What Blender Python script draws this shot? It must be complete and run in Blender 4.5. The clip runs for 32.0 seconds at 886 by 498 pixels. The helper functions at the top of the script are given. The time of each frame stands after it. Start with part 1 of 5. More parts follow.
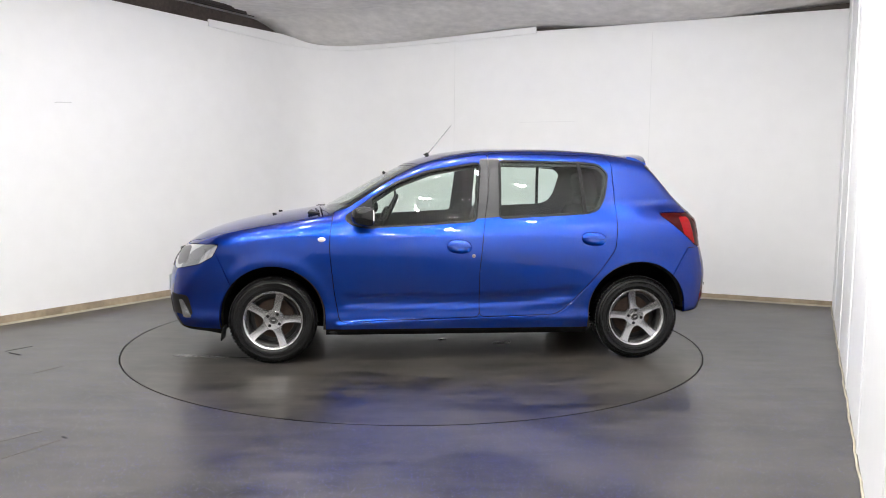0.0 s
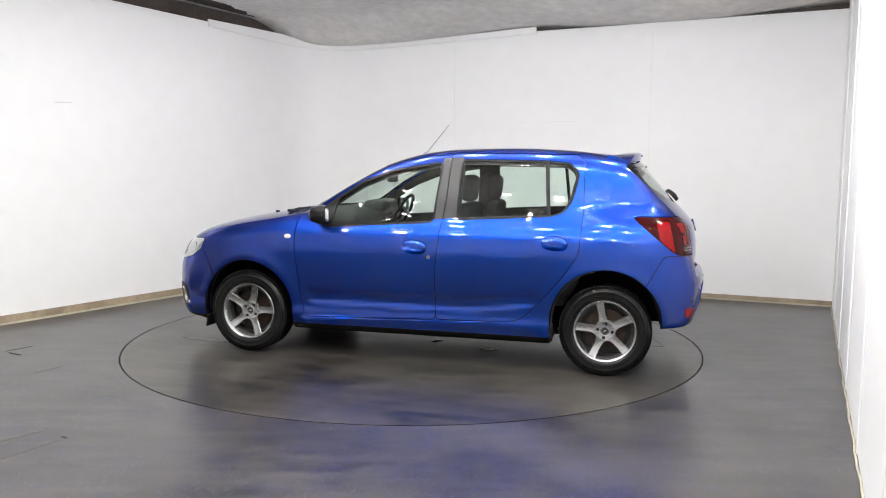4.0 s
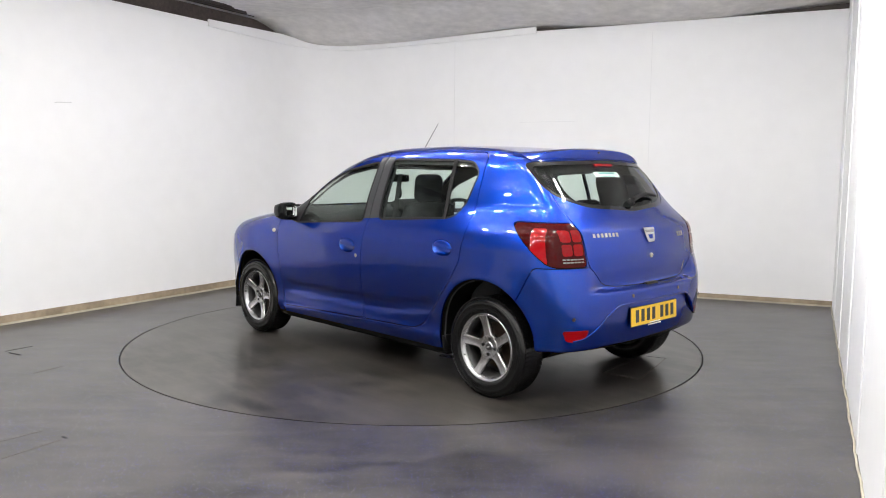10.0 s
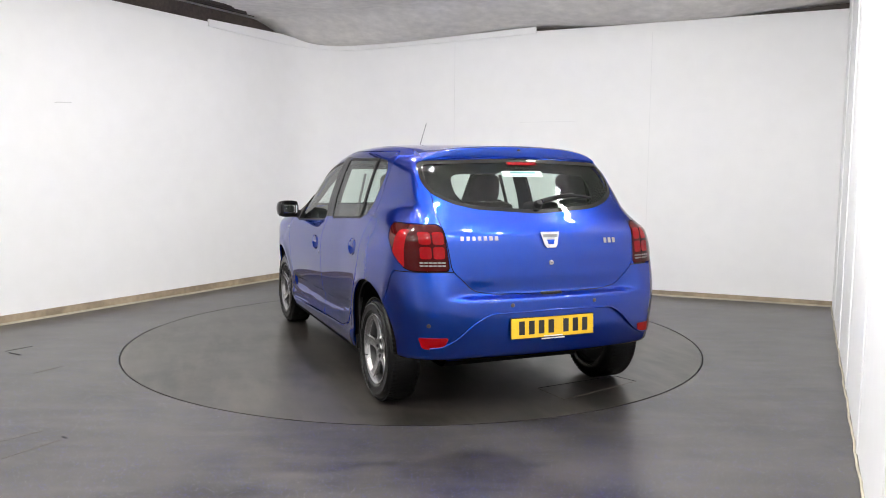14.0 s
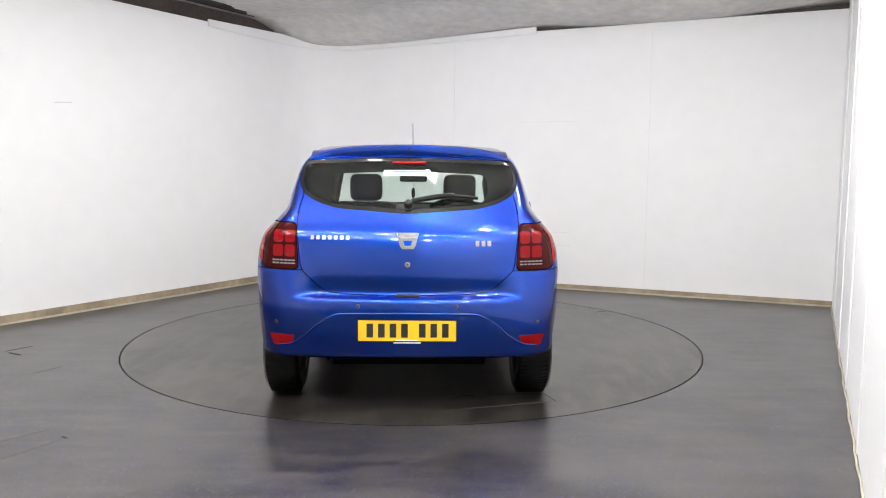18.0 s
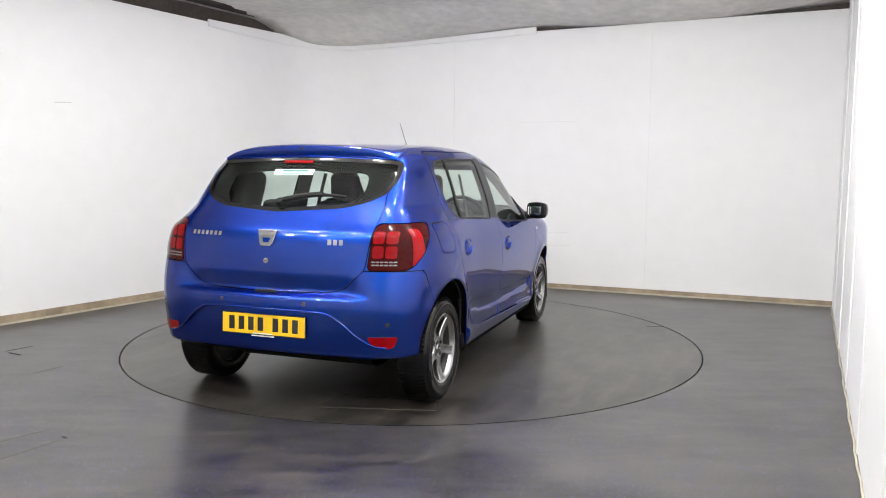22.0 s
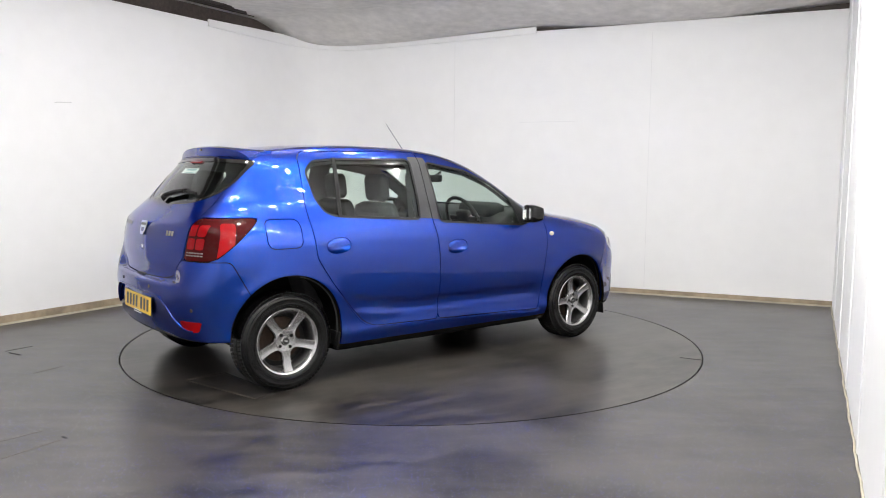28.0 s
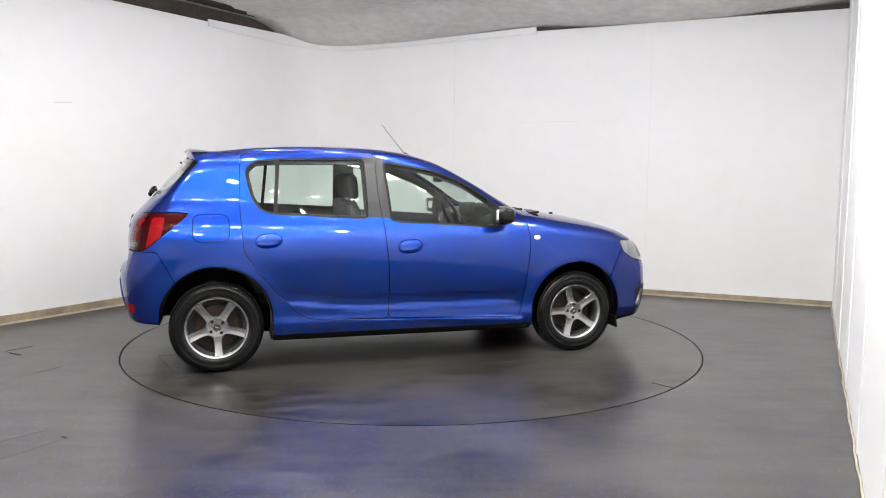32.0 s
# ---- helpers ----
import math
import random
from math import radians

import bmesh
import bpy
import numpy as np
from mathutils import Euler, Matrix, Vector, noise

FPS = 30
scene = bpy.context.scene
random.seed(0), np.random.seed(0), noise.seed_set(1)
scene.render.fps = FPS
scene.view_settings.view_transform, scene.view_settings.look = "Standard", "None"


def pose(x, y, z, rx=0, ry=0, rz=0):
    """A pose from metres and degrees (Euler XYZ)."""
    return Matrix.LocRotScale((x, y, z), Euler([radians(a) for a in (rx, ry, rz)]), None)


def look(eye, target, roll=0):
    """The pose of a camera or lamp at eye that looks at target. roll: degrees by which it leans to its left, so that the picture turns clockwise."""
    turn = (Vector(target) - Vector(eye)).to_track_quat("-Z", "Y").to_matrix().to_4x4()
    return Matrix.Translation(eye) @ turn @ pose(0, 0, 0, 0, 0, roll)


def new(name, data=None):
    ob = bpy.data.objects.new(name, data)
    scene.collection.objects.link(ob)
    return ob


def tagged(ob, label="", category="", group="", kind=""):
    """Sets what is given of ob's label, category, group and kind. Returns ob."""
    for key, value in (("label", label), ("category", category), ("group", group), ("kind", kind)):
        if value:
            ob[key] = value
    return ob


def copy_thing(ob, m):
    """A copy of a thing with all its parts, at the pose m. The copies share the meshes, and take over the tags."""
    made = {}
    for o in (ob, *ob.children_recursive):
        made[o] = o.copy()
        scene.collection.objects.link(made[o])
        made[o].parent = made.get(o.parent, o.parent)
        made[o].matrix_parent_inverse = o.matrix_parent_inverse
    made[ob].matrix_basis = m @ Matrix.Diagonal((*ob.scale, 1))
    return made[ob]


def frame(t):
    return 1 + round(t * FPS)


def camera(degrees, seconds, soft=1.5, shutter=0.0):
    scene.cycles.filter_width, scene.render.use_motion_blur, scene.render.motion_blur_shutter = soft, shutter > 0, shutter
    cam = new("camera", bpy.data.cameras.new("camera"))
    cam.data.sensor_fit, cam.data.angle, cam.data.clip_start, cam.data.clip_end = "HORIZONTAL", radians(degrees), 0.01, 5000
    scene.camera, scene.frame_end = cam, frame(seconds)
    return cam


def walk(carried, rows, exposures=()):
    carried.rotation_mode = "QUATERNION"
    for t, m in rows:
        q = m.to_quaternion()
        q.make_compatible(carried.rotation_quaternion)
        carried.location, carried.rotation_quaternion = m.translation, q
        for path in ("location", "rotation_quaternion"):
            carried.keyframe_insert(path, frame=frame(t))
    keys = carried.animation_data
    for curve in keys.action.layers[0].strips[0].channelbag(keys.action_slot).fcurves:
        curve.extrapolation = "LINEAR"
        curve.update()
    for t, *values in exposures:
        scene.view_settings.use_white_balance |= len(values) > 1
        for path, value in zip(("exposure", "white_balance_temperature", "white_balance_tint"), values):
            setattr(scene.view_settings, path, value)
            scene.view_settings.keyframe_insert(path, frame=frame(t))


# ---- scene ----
# ---------------------------------------------------------------- camera
cam = camera(59.58, 32.0, soft=1.0)
ROLL = 0.50
EYE = (0.0, -6.218, 1.341)
AIM = (0.2127, -0.2517, 0.7441)
walk(cam, [(0.0, look(EYE, AIM, ROLL)), (32.0, look(EYE, AIM, ROLL))])
# ---------------------------------------------------------------- light
scene.view_settings.exposure = 0.0
world = bpy.data.worlds.new("world")
scene.world = world
world.use_nodes = True
world.node_tree.nodes["Background"].inputs[0].default_value = (0.5, 0.53, 0.57, 1)
world.node_tree.nodes["Background"].inputs[1].default_value = 0.05
LAMP_GLOW = 258.0


# ---------------------------------------------------------------- materials
def mat(name, color, rough=0.5, metal=0.0, coat=0.0, grain=0.0, scale=40.0, bump=0.0, spots=0.0, spot_scale=2.0, ior=1.5, coat_rough=0.03):
    """A surface with fine grain and large soft stains, both in metres."""
    m = bpy.data.materials.new(name)
    m.use_nodes = True
    nt = m.node_tree
    b = nt.nodes["Principled BSDF"]
    b.inputs["Base Color"].default_value = (*color, 1)
    b.inputs["Roughness"].default_value = rough
    b.inputs["Metallic"].default_value = metal
    b.inputs["Coat Weight"].default_value = coat
    b.inputs["Coat Roughness"].default_value = coat_rough
    b.inputs["IOR"].default_value = ior
    co = nt.nodes.new("ShaderNodeTexCoord")
    if grain or spots:
        fine = nt.nodes.new("ShaderNodeTexNoise")
        fine.inputs["Scale"].default_value = scale
        fine.inputs["Detail"].default_value = 6
        nt.links.new(co.outputs["Object"], fine.inputs["Vector"])
        big = nt.nodes.new("ShaderNodeTexNoise")
        big.inputs["Scale"].default_value = spot_scale
        big.inputs["Detail"].default_value = 4
        nt.links.new(co.outputs["Object"], big.inputs["Vector"])
        m1 = nt.nodes.new("ShaderNodeMapRange")
        m1.inputs[1].default_value, m1.inputs[2].default_value = 0.3, 0.7
        m1.inputs[3].default_value, m1.inputs[4].default_value = 1 - grain, 1 + grain
        nt.links.new(fine.outputs["Fac"], m1.inputs[0])
        m2 = nt.nodes.new("ShaderNodeMapRange")
        m2.inputs[1].default_value, m2.inputs[2].default_value = 0.3, 0.7
        m2.inputs[3].default_value, m2.inputs[4].default_value = 1 - spots, 1 + spots
        nt.links.new(big.outputs["Fac"], m2.inputs[0])
        mu = nt.nodes.new("ShaderNodeMath")
        mu.operation = "MULTIPLY"
        nt.links.new(m1.outputs[0], mu.inputs[0])
        nt.links.new(m2.outputs[0], mu.inputs[1])
        hs = nt.nodes.new("ShaderNodeHueSaturation")
        hs.inputs["Color"].default_value = (*color, 1)
        nt.links.new(mu.outputs[0], hs.inputs["Value"])
        nt.links.new(hs.outputs[0], b.inputs["Base Color"])
    if bump:
        nb = nt.nodes.new("ShaderNodeTexNoise")
        nb.inputs["Scale"].default_value = scale
        nb.inputs["Detail"].default_value = 4
        nt.links.new(co.outputs["Object"], nb.inputs["Vector"])
        bp = nt.nodes.new("ShaderNodeBump")
        bp.inputs["Strength"].default_value = bump
        bp.inputs["Distance"].default_value = 0.002
        nt.links.new(nb.outputs["Fac"], bp.inputs["Height"])
        nt.links.new(bp.outputs[0], b.inputs["Normal"])
    return m


def glow(name, color, strength):
    m = mat(name, color)
    b = m.node_tree.nodes["Principled BSDF"]
    b.inputs["Emission Color"].default_value = (*color, 1)
    b.inputs["Emission Strength"].default_value = strength
    return m


def glass(name, color, rough=0.0, ior=1.45):
    """Thin tinted pane: straight see-through light and a mirror coat by Fresnel."""
    m = bpy.data.materials.new(name)
    m.use_nodes = True
    nt = m.node_tree
    nt.nodes.clear()
    out = nt.nodes.new("ShaderNodeOutputMaterial")
    tr = nt.nodes.new("ShaderNodeBsdfTransparent")
    tr.inputs[0].default_value = (*color, 1)
    gl = nt.nodes.new("ShaderNodeBsdfGlossy")
    gl.inputs["Color"].default_value = (1, 1, 1, 1)
    gl.inputs["Roughness"].default_value = rough
    lw = nt.nodes.new("ShaderNodeLayerWeight")
    lw.inputs[0].default_value = 0.5
    pw = nt.nodes.new("ShaderNodeMath")
    pw.operation = "POWER"
    pw.inputs[1].default_value = 5.0
    nt.links.new(lw.outputs["Facing"], pw.inputs[0])
    fr = nt.nodes.new("ShaderNodeMath")
    fr.operation = "MULTIPLY_ADD"
    fr.inputs[1].default_value, fr.inputs[2].default_value = 0.92, 0.030
    nt.links.new(pw.outputs[0], fr.inputs[0])
    mx = nt.nodes.new("ShaderNodeMixShader")
    nt.links.new(fr.outputs[0], mx.inputs[0])
    nt.links.new(tr.outputs[0], mx.inputs[1])
    nt.links.new(gl.outputs[0], mx.inputs[2])
    nt.links.new(mx.outputs[0], out.inputs[0])
    return m


def paint_material():
    """Metallic blue lacquer: fine flakes under a clear coat."""
    m = mat("blue_paint", (0.006, 0.045, 0.46), rough=0.32, metal=1.0, coat=1.0, coat_rough=0.012)
    nt = m.node_tree
    b = nt.nodes["Principled BSDF"]
    b.inputs["Coat IOR"].default_value = 1.5
    b.inputs["Coat Tint"].default_value = (0.0010, 0.050, 0.40, 1)
    co = nt.nodes.new("ShaderNodeTexCoord")
    fl = nt.nodes.new("ShaderNodeTexVoronoi")
    fl.inputs["Scale"].default_value = 900
    nt.links.new(co.outputs["Object"], fl.inputs["Vector"])
    ra = nt.nodes.new("ShaderNodeMix")
    ra.data_type = "RGBA"
    ra.inputs[6].default_value = (0.30, 0.80, 0.78, 1)
    ra.inputs[7].default_value = (0.45, 1.0, 1.0, 1)
    nt.links.new(fl.outputs["Color"], ra.inputs[0])
    nt.links.new(ra.outputs[2], b.inputs["Base Color"])
    return m


def vinyl(name, chips, dark, pale, rough0, rough1):
    """Dark grey vinyl, scuffed and stained, with pale and blue chips where they still show."""
    m = mat(name, dark, rough=0.3)
    nt = m.node_tree
    b = nt.nodes["Principled BSDF"]
    co = nt.nodes.new("ShaderNodeTexCoord")

    def node(kind, **inp):
        n = nt.nodes.new(kind)
        for k, v in inp.items():
            n.inputs[k].default_value = v
        return n

    def noise_at(scale, detail, rough, squeeze=(1, 1, 1), turn=0.0):
        mp = node("ShaderNodeMapping", Rotation=(0, 0, turn), Scale=squeeze)
        nt.links.new(co.outputs["Object"], mp.inputs[0])
        n = node("ShaderNodeTexNoise", Scale=scale, Detail=detail, Roughness=rough)
        nt.links.new(mp.outputs[0], n.inputs["Vector"])
        return n.outputs["Fac"]

    def ranged(src, a, b2, c, d):
        r = nt.nodes.new("ShaderNodeMapRange")
        r.inputs[1].default_value, r.inputs[2].default_value, r.inputs[3].default_value, r.inputs[4].default_value = a, b2, c, d
        nt.links.new(src, r.inputs[0])
        return r.outputs[0]

    def mixed(fac, a, b2):
        x = nt.nodes.new("ShaderNodeMix")
        x.data_type = "RGBA"
        nt.links.new(fac, x.inputs[0])
        for slot, v in ((6, a), (7, b2)):
            if isinstance(v, tuple):
                x.inputs[slot].default_value = (*v, 1)
            else:
                nt.links.new(v, x.inputs[slot])
        return x.outputs[2]

    stain = noise_at(0.9, 5.0, 0.58)
    cloud = noise_at(5.0, 4.0, 0.6)
    drag = noise_at(2.2, 4.0, 0.6, (1.0, 4.0, 1.0), 0.55)
    col = mixed(ranged(stain, 0.40, 0.62, 0.0, 1.0), dark, pale)
    col = mixed(ranged(cloud, 0.40, 0.75, 0, 0.6), col, (pale[0] * 1.35, pale[1] * 1.25, pale[2] * 1.15))
    col = mixed(ranged(drag, 0.46, 0.80, 0, 0.65), col, (pale[0] * 1.9, pale[1] * 1.8, pale[2] * 1.7))
    if chips:
        for scale, size, share, seed, c in ((105, 0.17, 0.40, 0.0, (0.42, 0.42, 0.46)), (105, 0.24, 0.34, 3.1, (0.045, 0.045, 0.46)), (70, 0.12, 0.22, 7.7, (0.80, 0.80, 0.85))):
            mp = node("ShaderNodeMapping", Location=(seed, seed * 2, 0))
            nt.links.new(co.outputs["Object"], mp.inputs[0])
            v = node("ShaderNodeTexVoronoi", Scale=scale)
            nt.links.new(mp.outputs[0], v.inputs["Vector"])
            sp = nt.nodes.new("ShaderNodeSeparateColor")
            nt.links.new(v.outputs["Color"], sp.inputs[0])
            near = nt.nodes.new("ShaderNodeMath")
            near.operation = "LESS_THAN"
            near.inputs[1].default_value = size
            nt.links.new(v.outputs["Distance"], near.inputs[0])
            pick = nt.nodes.new("ShaderNodeMath")
            pick.operation = "LESS_THAN"
            pick.inputs[1].default_value = share
            nt.links.new(sp.outputs[0], pick.inputs[0])
            both = nt.nodes.new("ShaderNodeMath")
            both.operation = "MULTIPLY"
            nt.links.new(near.outputs[0], both.inputs[0])
            nt.links.new(pick.outputs[0], both.inputs[1])
            worn = nt.nodes.new("ShaderNodeMath")
            worn.operation = "MULTIPLY"
            nt.links.new(both.outputs[0], worn.inputs[0])
            nt.links.new(ranged(cloud, 0.40, 0.65, 1.0, 0.45), worn.inputs[1])
            col = mixed(worn.outputs[0], col, c)
    nt.links.new(col, b.inputs["Base Color"])
    worn_gloss = noise_at(1.6, 1.5, 0.5, (1.0, 1.8, 1.0), 0.55)
    nt.links.new(ranged(worn_gloss, 0.25, 0.75, rough0, rough1), b.inputs["Roughness"])
    return m


PAINT = paint_material()
FLOOR = vinyl("speckled_vinyl", True, (0.008, 0.0078, 0.0082), (0.052, 0.050, 0.048), 0.280, 0.318)
DISC = vinyl("worn_vinyl", False, (0.004, 0.0038, 0.0036), (0.050, 0.046, 0.0420), 0.279, 0.310)
WALL = mat("white_wall_paint", (0.86, 0.86, 0.865), rough=0.55, grain=0.012, scale=6, spots=0.02, spot_scale=0.7, bump=0.05)
CEIL = mat("grey_ceiling_plaster", (0.70, 0.68, 0.655), rough=0.85, grain=0.10, scale=9, spots=0.10, spot_scale=1.3, bump=0.4)
DECK = mat("brown_steel_deck", (0.055, 0.042, 0.037), rough=0.6, grain=0.3, scale=30, spots=0.3)
SKIRT = mat("worn_timber_skirting", (0.32, 0.255, 0.18), rough=0.6, grain=0.16, scale=18, spots=0.25, spot_scale=3.0, bump=0.2)
DIM = mat("white_far_wall_paint", (0.83, 0.83, 0.835), rough=0.7, grain=0.05, scale=6)
SHUTTER = mat("grey_shutter", (0.40, 0.40, 0.41), rough=0.6, grain=0.1, scale=20)
LIP = mat("cream_floor_edge", (0.50, 0.46, 0.36), rough=0.6, grain=0.1, scale=30, spots=0.15)
PIT = mat("dark_pit", (0.01, 0.01, 0.01), rough=0.9)
GLASS = glass("tinted_glass", (0.81, 0.895, 0.85))
ARCH = mat("black_liner_and_gap_shade", (0.005, 0.005, 0.005), rough=0.9, ior=1.15)
BLACK = mat("black_plastic", (0.009, 0.009, 0.0095), ior=1.26, rough=0.42, grain=0.1, scale=300)
GLOSSBLACK = mat("gloss_black", (0.006, 0.006, 0.0065), rough=0.04, ior=1.38)
SATIN = mat("satin_black_film", (0.022, 0.023, 0.026), rough=0.42)
RUBBER = mat("tyre_rubber", (0.006, 0.006, 0.0062), rough=0.22, grain=0.15, scale=60, spots=0.15, spot_scale=5, bump=0.12, ior=1.36)
ALLOY = mat("grey_alloy", (0.42, 0.417, 0.422), rough=0.27, metal=0.95, coat=0.35)
DARKALLOY = mat("dark_wheel_well_alloy", (0.04, 0.04, 0.04), rough=0.5, metal=0.6)
RUST = mat("rusty_brake_disc", (0.05, 0.03, 0.02), rough=0.6, metal=0.4, grain=0.25, scale=40)
CHROME = mat("chrome", (0.52, 0.53, 0.55), rough=0.12, metal=1.0)
SILVER = mat("silver_letter", (0.34, 0.345, 0.35), rough=0.3, metal=0.9)
STEEL = mat("grey_steel", (0.25, 0.25, 0.26), rough=0.45, metal=0.8)
RED = mat("red_lens", (0.22, 0.001, 0.003), rough=0.06, ior=1.35)
DARKRED = mat("dark_red_lens", (0.034, 0.0006, 0.001), ior=1.24, rough=0.03)
BRIGHTRED = mat("bright_red_segment", (0.17, 0.001, 0.003), rough=0.08, ior=1.3)
CLEAR = mat("clear_lamp_lens", (0.50, 0.51, 0.53), rough=0.06, metal=0.9, coat=1.0)
STRIP = mat("clear_strip", (0.15, 0.14, 0.14), rough=0.2, coat=1.0)
AMBERCLEAR = mat("pale_lens", (0.55, 0.54, 0.52), rough=0.2, coat=1.0)
YELLOW = mat("yellow_plate", (0.86, 0.54, 0.01), rough=0.35, coat=0.4)
INK = mat("black_ink", (0.015, 0.015, 0.016), rough=0.4)
FABRIC = mat("charcoal_fabric", (0.030, 0.031, 0.034), rough=0.9, grain=0.3, scale=160, spots=0.1)
TRIM = mat("grey_trim", (0.020, 0.021, 0.022), rough=0.75, grain=0.1, scale=150)
LINING = mat("pale_headlining", (0.10, 0.10, 0.098), rough=0.9, grain=0.06, scale=150)
LABEL = mat("white_sticker", (0.78, 0.82, 0.80), rough=0.5)
TEAL = mat("teal_ink", (0.12, 0.30, 0.33), rough=0.5)
LAMP = glow("lamp_diffuser", (1.0, 0.985, 0.96), LAMP_GLOW)
MIRROR = mat("mirror_glass", (0.85, 0.87, 0.88), rough=0.02, metal=1.0)


# ---------------------------------------------------------------- mesh helpers
def part(name, bm, material, parent, label=""):
    me = bpy.data.meshes.new(name)
    bm.to_mesh(me)
    bm.free()
    me.materials.append(material)
    ob = new(name, me)
    ob.parent = parent
    if label:
        tagged(ob, label)
    return ob


def thing(name, label, category, group="", kind="", at=None):
    ob = new(name)
    ob.empty_display_size = 0.1
    if at is not None:
        ob.matrix_basis = at
    return tagged(ob, label, category, group, kind)


def smooth(ob, angle=35):
    ob.data.shade_smooth()
    ob.data.set_sharp_from_angle(angle=radians(angle))
    return ob


def box(bm, m, size, bevel=0.0, seg=2):
    r = bmesh.ops.create_cube(bm, size=1, matrix=m @ Matrix.Diagonal((*size, 1)))
    if bevel:
        es = list({e for v in r["verts"] for e in v.link_edges})
        bmesh.ops.bevel(bm, geom=es, offset=bevel, segments=seg, affect="EDGES", profile=0.6)


def block(m, size, bevel=0.0, seg=2):
    bm = bmesh.new()
    box(bm, m, size, bevel, seg)
    return bm


def prism(pts, z0, z1, bm=None):
    """An upright prism over a closed outline of (x, y)."""
    bm = bm or bmesh.new()
    lo = [bm.verts.new((x, y, z0)) for x, y in pts]
    hi = [bm.verts.new((x, y, z1)) for x, y in pts]
    n = len(pts)
    for i in range(n):
        bm.faces.new((lo[i], lo[(i + 1) % n], hi[(i + 1) % n], hi[i]))
    bm.faces.new(hi)
    bm.faces.new(lo[::-1])
    bmesh.ops.recalc_face_normals(bm, faces=bm.faces)
    return bm


def lathe(prof, n=64, bm=None, m=Matrix()):
    """Turn a profile of (radius, y) about the y axis."""
    bm = bm or bmesh.new()
    rings = []
    for i in range(n):
        a = 2 * math.pi * i / n
        rings.append([bm.verts.new(m @ Vector((r * math.cos(a), y, r * math.sin(a)))) for r, y in prof])
    for i in range(n):
        p, q = rings[i], rings[(i + 1) % n]
        for j in range(len(prof) - 1):
            bm.faces.new((p[j], p[j + 1], q[j + 1], q[j]))
    return bm


def rod(bm, a, b, r0, r1=None, n=12):
    a, b = Vector(a), Vector(b)
    r1 = r0 if r1 is None else r1
    q = (b - a).to_track_quat("Z", "Y").to_matrix().to_4x4()
    bmesh.ops.create_cone(bm, cap_ends=True, segments=n, radius1=r0, radius2=r1, depth=(b - a).length, matrix=Matrix.Translation((a + b) / 2) @ q)
    return bm


def sweep(bm, pts, r, n=10):
    """A round tube along a line of points."""
    pts = [Vector(p) for p in pts]
    prev = None
    for i, p in enumerate(pts):
        d = (pts[min(i + 1, len(pts) - 1)] - pts[max(i - 1, 0)]).normalized()
        q = d.to_track_quat("Z", "Y")
        ring = [bm.verts.new(p + q @ Vector((r * math.cos(2 * math.pi * k / n), r * math.sin(2 * math.pi * k / n), 0))) for k in range(n)]
        if prev:
            for k in range(n):
                bm.faces.new((prev[k], prev[(k + 1) % n], ring[(k + 1) % n], ring[k]))
        prev = ring
    bmesh.ops.holes_fill(bm, edges=[e for e in bm.edges if e.is_boundary])
    return bm


# ---------------------------------------------------------------- the room
# The room is a rectangle turned by about 27 degrees; its corners in plan.
CEIL_Z = 3.12
TABLE_R = 2.2334
L0, L1 = Vector((-6.563, -4.253)), Vector((-1.297, 4.012))      # wall on the far left, its back corner
R1 = Vector((4.267, 1.473))                                     # corner of the back and the side wall
R0 = Vector((-0.762, -8.310))


def ceiling_z(x, y):
    """Height of the uneven ceiling: it sags towards the back wall."""
    e = R1 - L1
    p = Vector((x, y)) - L1
    soft = lambda a, b, v: (lambda u: u * u * (3 - 2 * u))(min(max((v - a) / (b - a), 0), 1))
    s, d = p.dot(e) / e.length_squared, (p.x * e.y - p.y * e.x) / e.length
    edge = 2.909 + 0.089 * soft(0.16, 0.48, s) - 0.036 * soft(0.48, 0.62, s) + 0.100 * soft(0.74, 1.05, s)
    return edge + (CEIL_Z - edge) * soft(0.12, 1.08, d)


def line(a, b, t):
    return a + (b - a) * t


def rounded_back():
    """Plan of the back corner: straight, a wide curve, straight."""
    r = 0.75
    d1, d2 = (L0 - L1).normalized(), (R1 - L1).normalized()
    half = d1.angle(d2) / 2
    reach = r / math.tan(half)
    c = L1 + (d1 + d2).normalized() * (r / math.sin(half))
    a0 = L1 + d1 * reach - c
    pts = []
    turn = math.pi - 2 * half
    for i in range(17):
        a = -turn * i / 16
        pts.append(c + Vector((a0.x * math.cos(a) - a0.y * math.sin(a), a0.x * math.sin(a) + a0.y * math.cos(a))))
    return pts


def offset_line(pts, d):
    """Move an open line of points to its left by d."""
    out = []
    for i, p in enumerate(pts):
        t = (pts[min(i + 1, len(pts) - 1)] - pts[max(i - 1, 0)]).normalized()
        out.append(p + Vector((-t.y, t.x)) * d)
    return out


def strip(pts, d0, d1, z0, z1):
    """A wall or moulding of some thickness along a line of plan points."""
    a, b = offset_line(pts, d0), offset_line(pts, d1)
    return prism([tuple(p) for p in a] + [tuple(p) for p in b[::-1]], z0, z1)


arc = rounded_back()
back_line = [L0] + arc + [R1]
n_l = (L1 - L0).normalized()

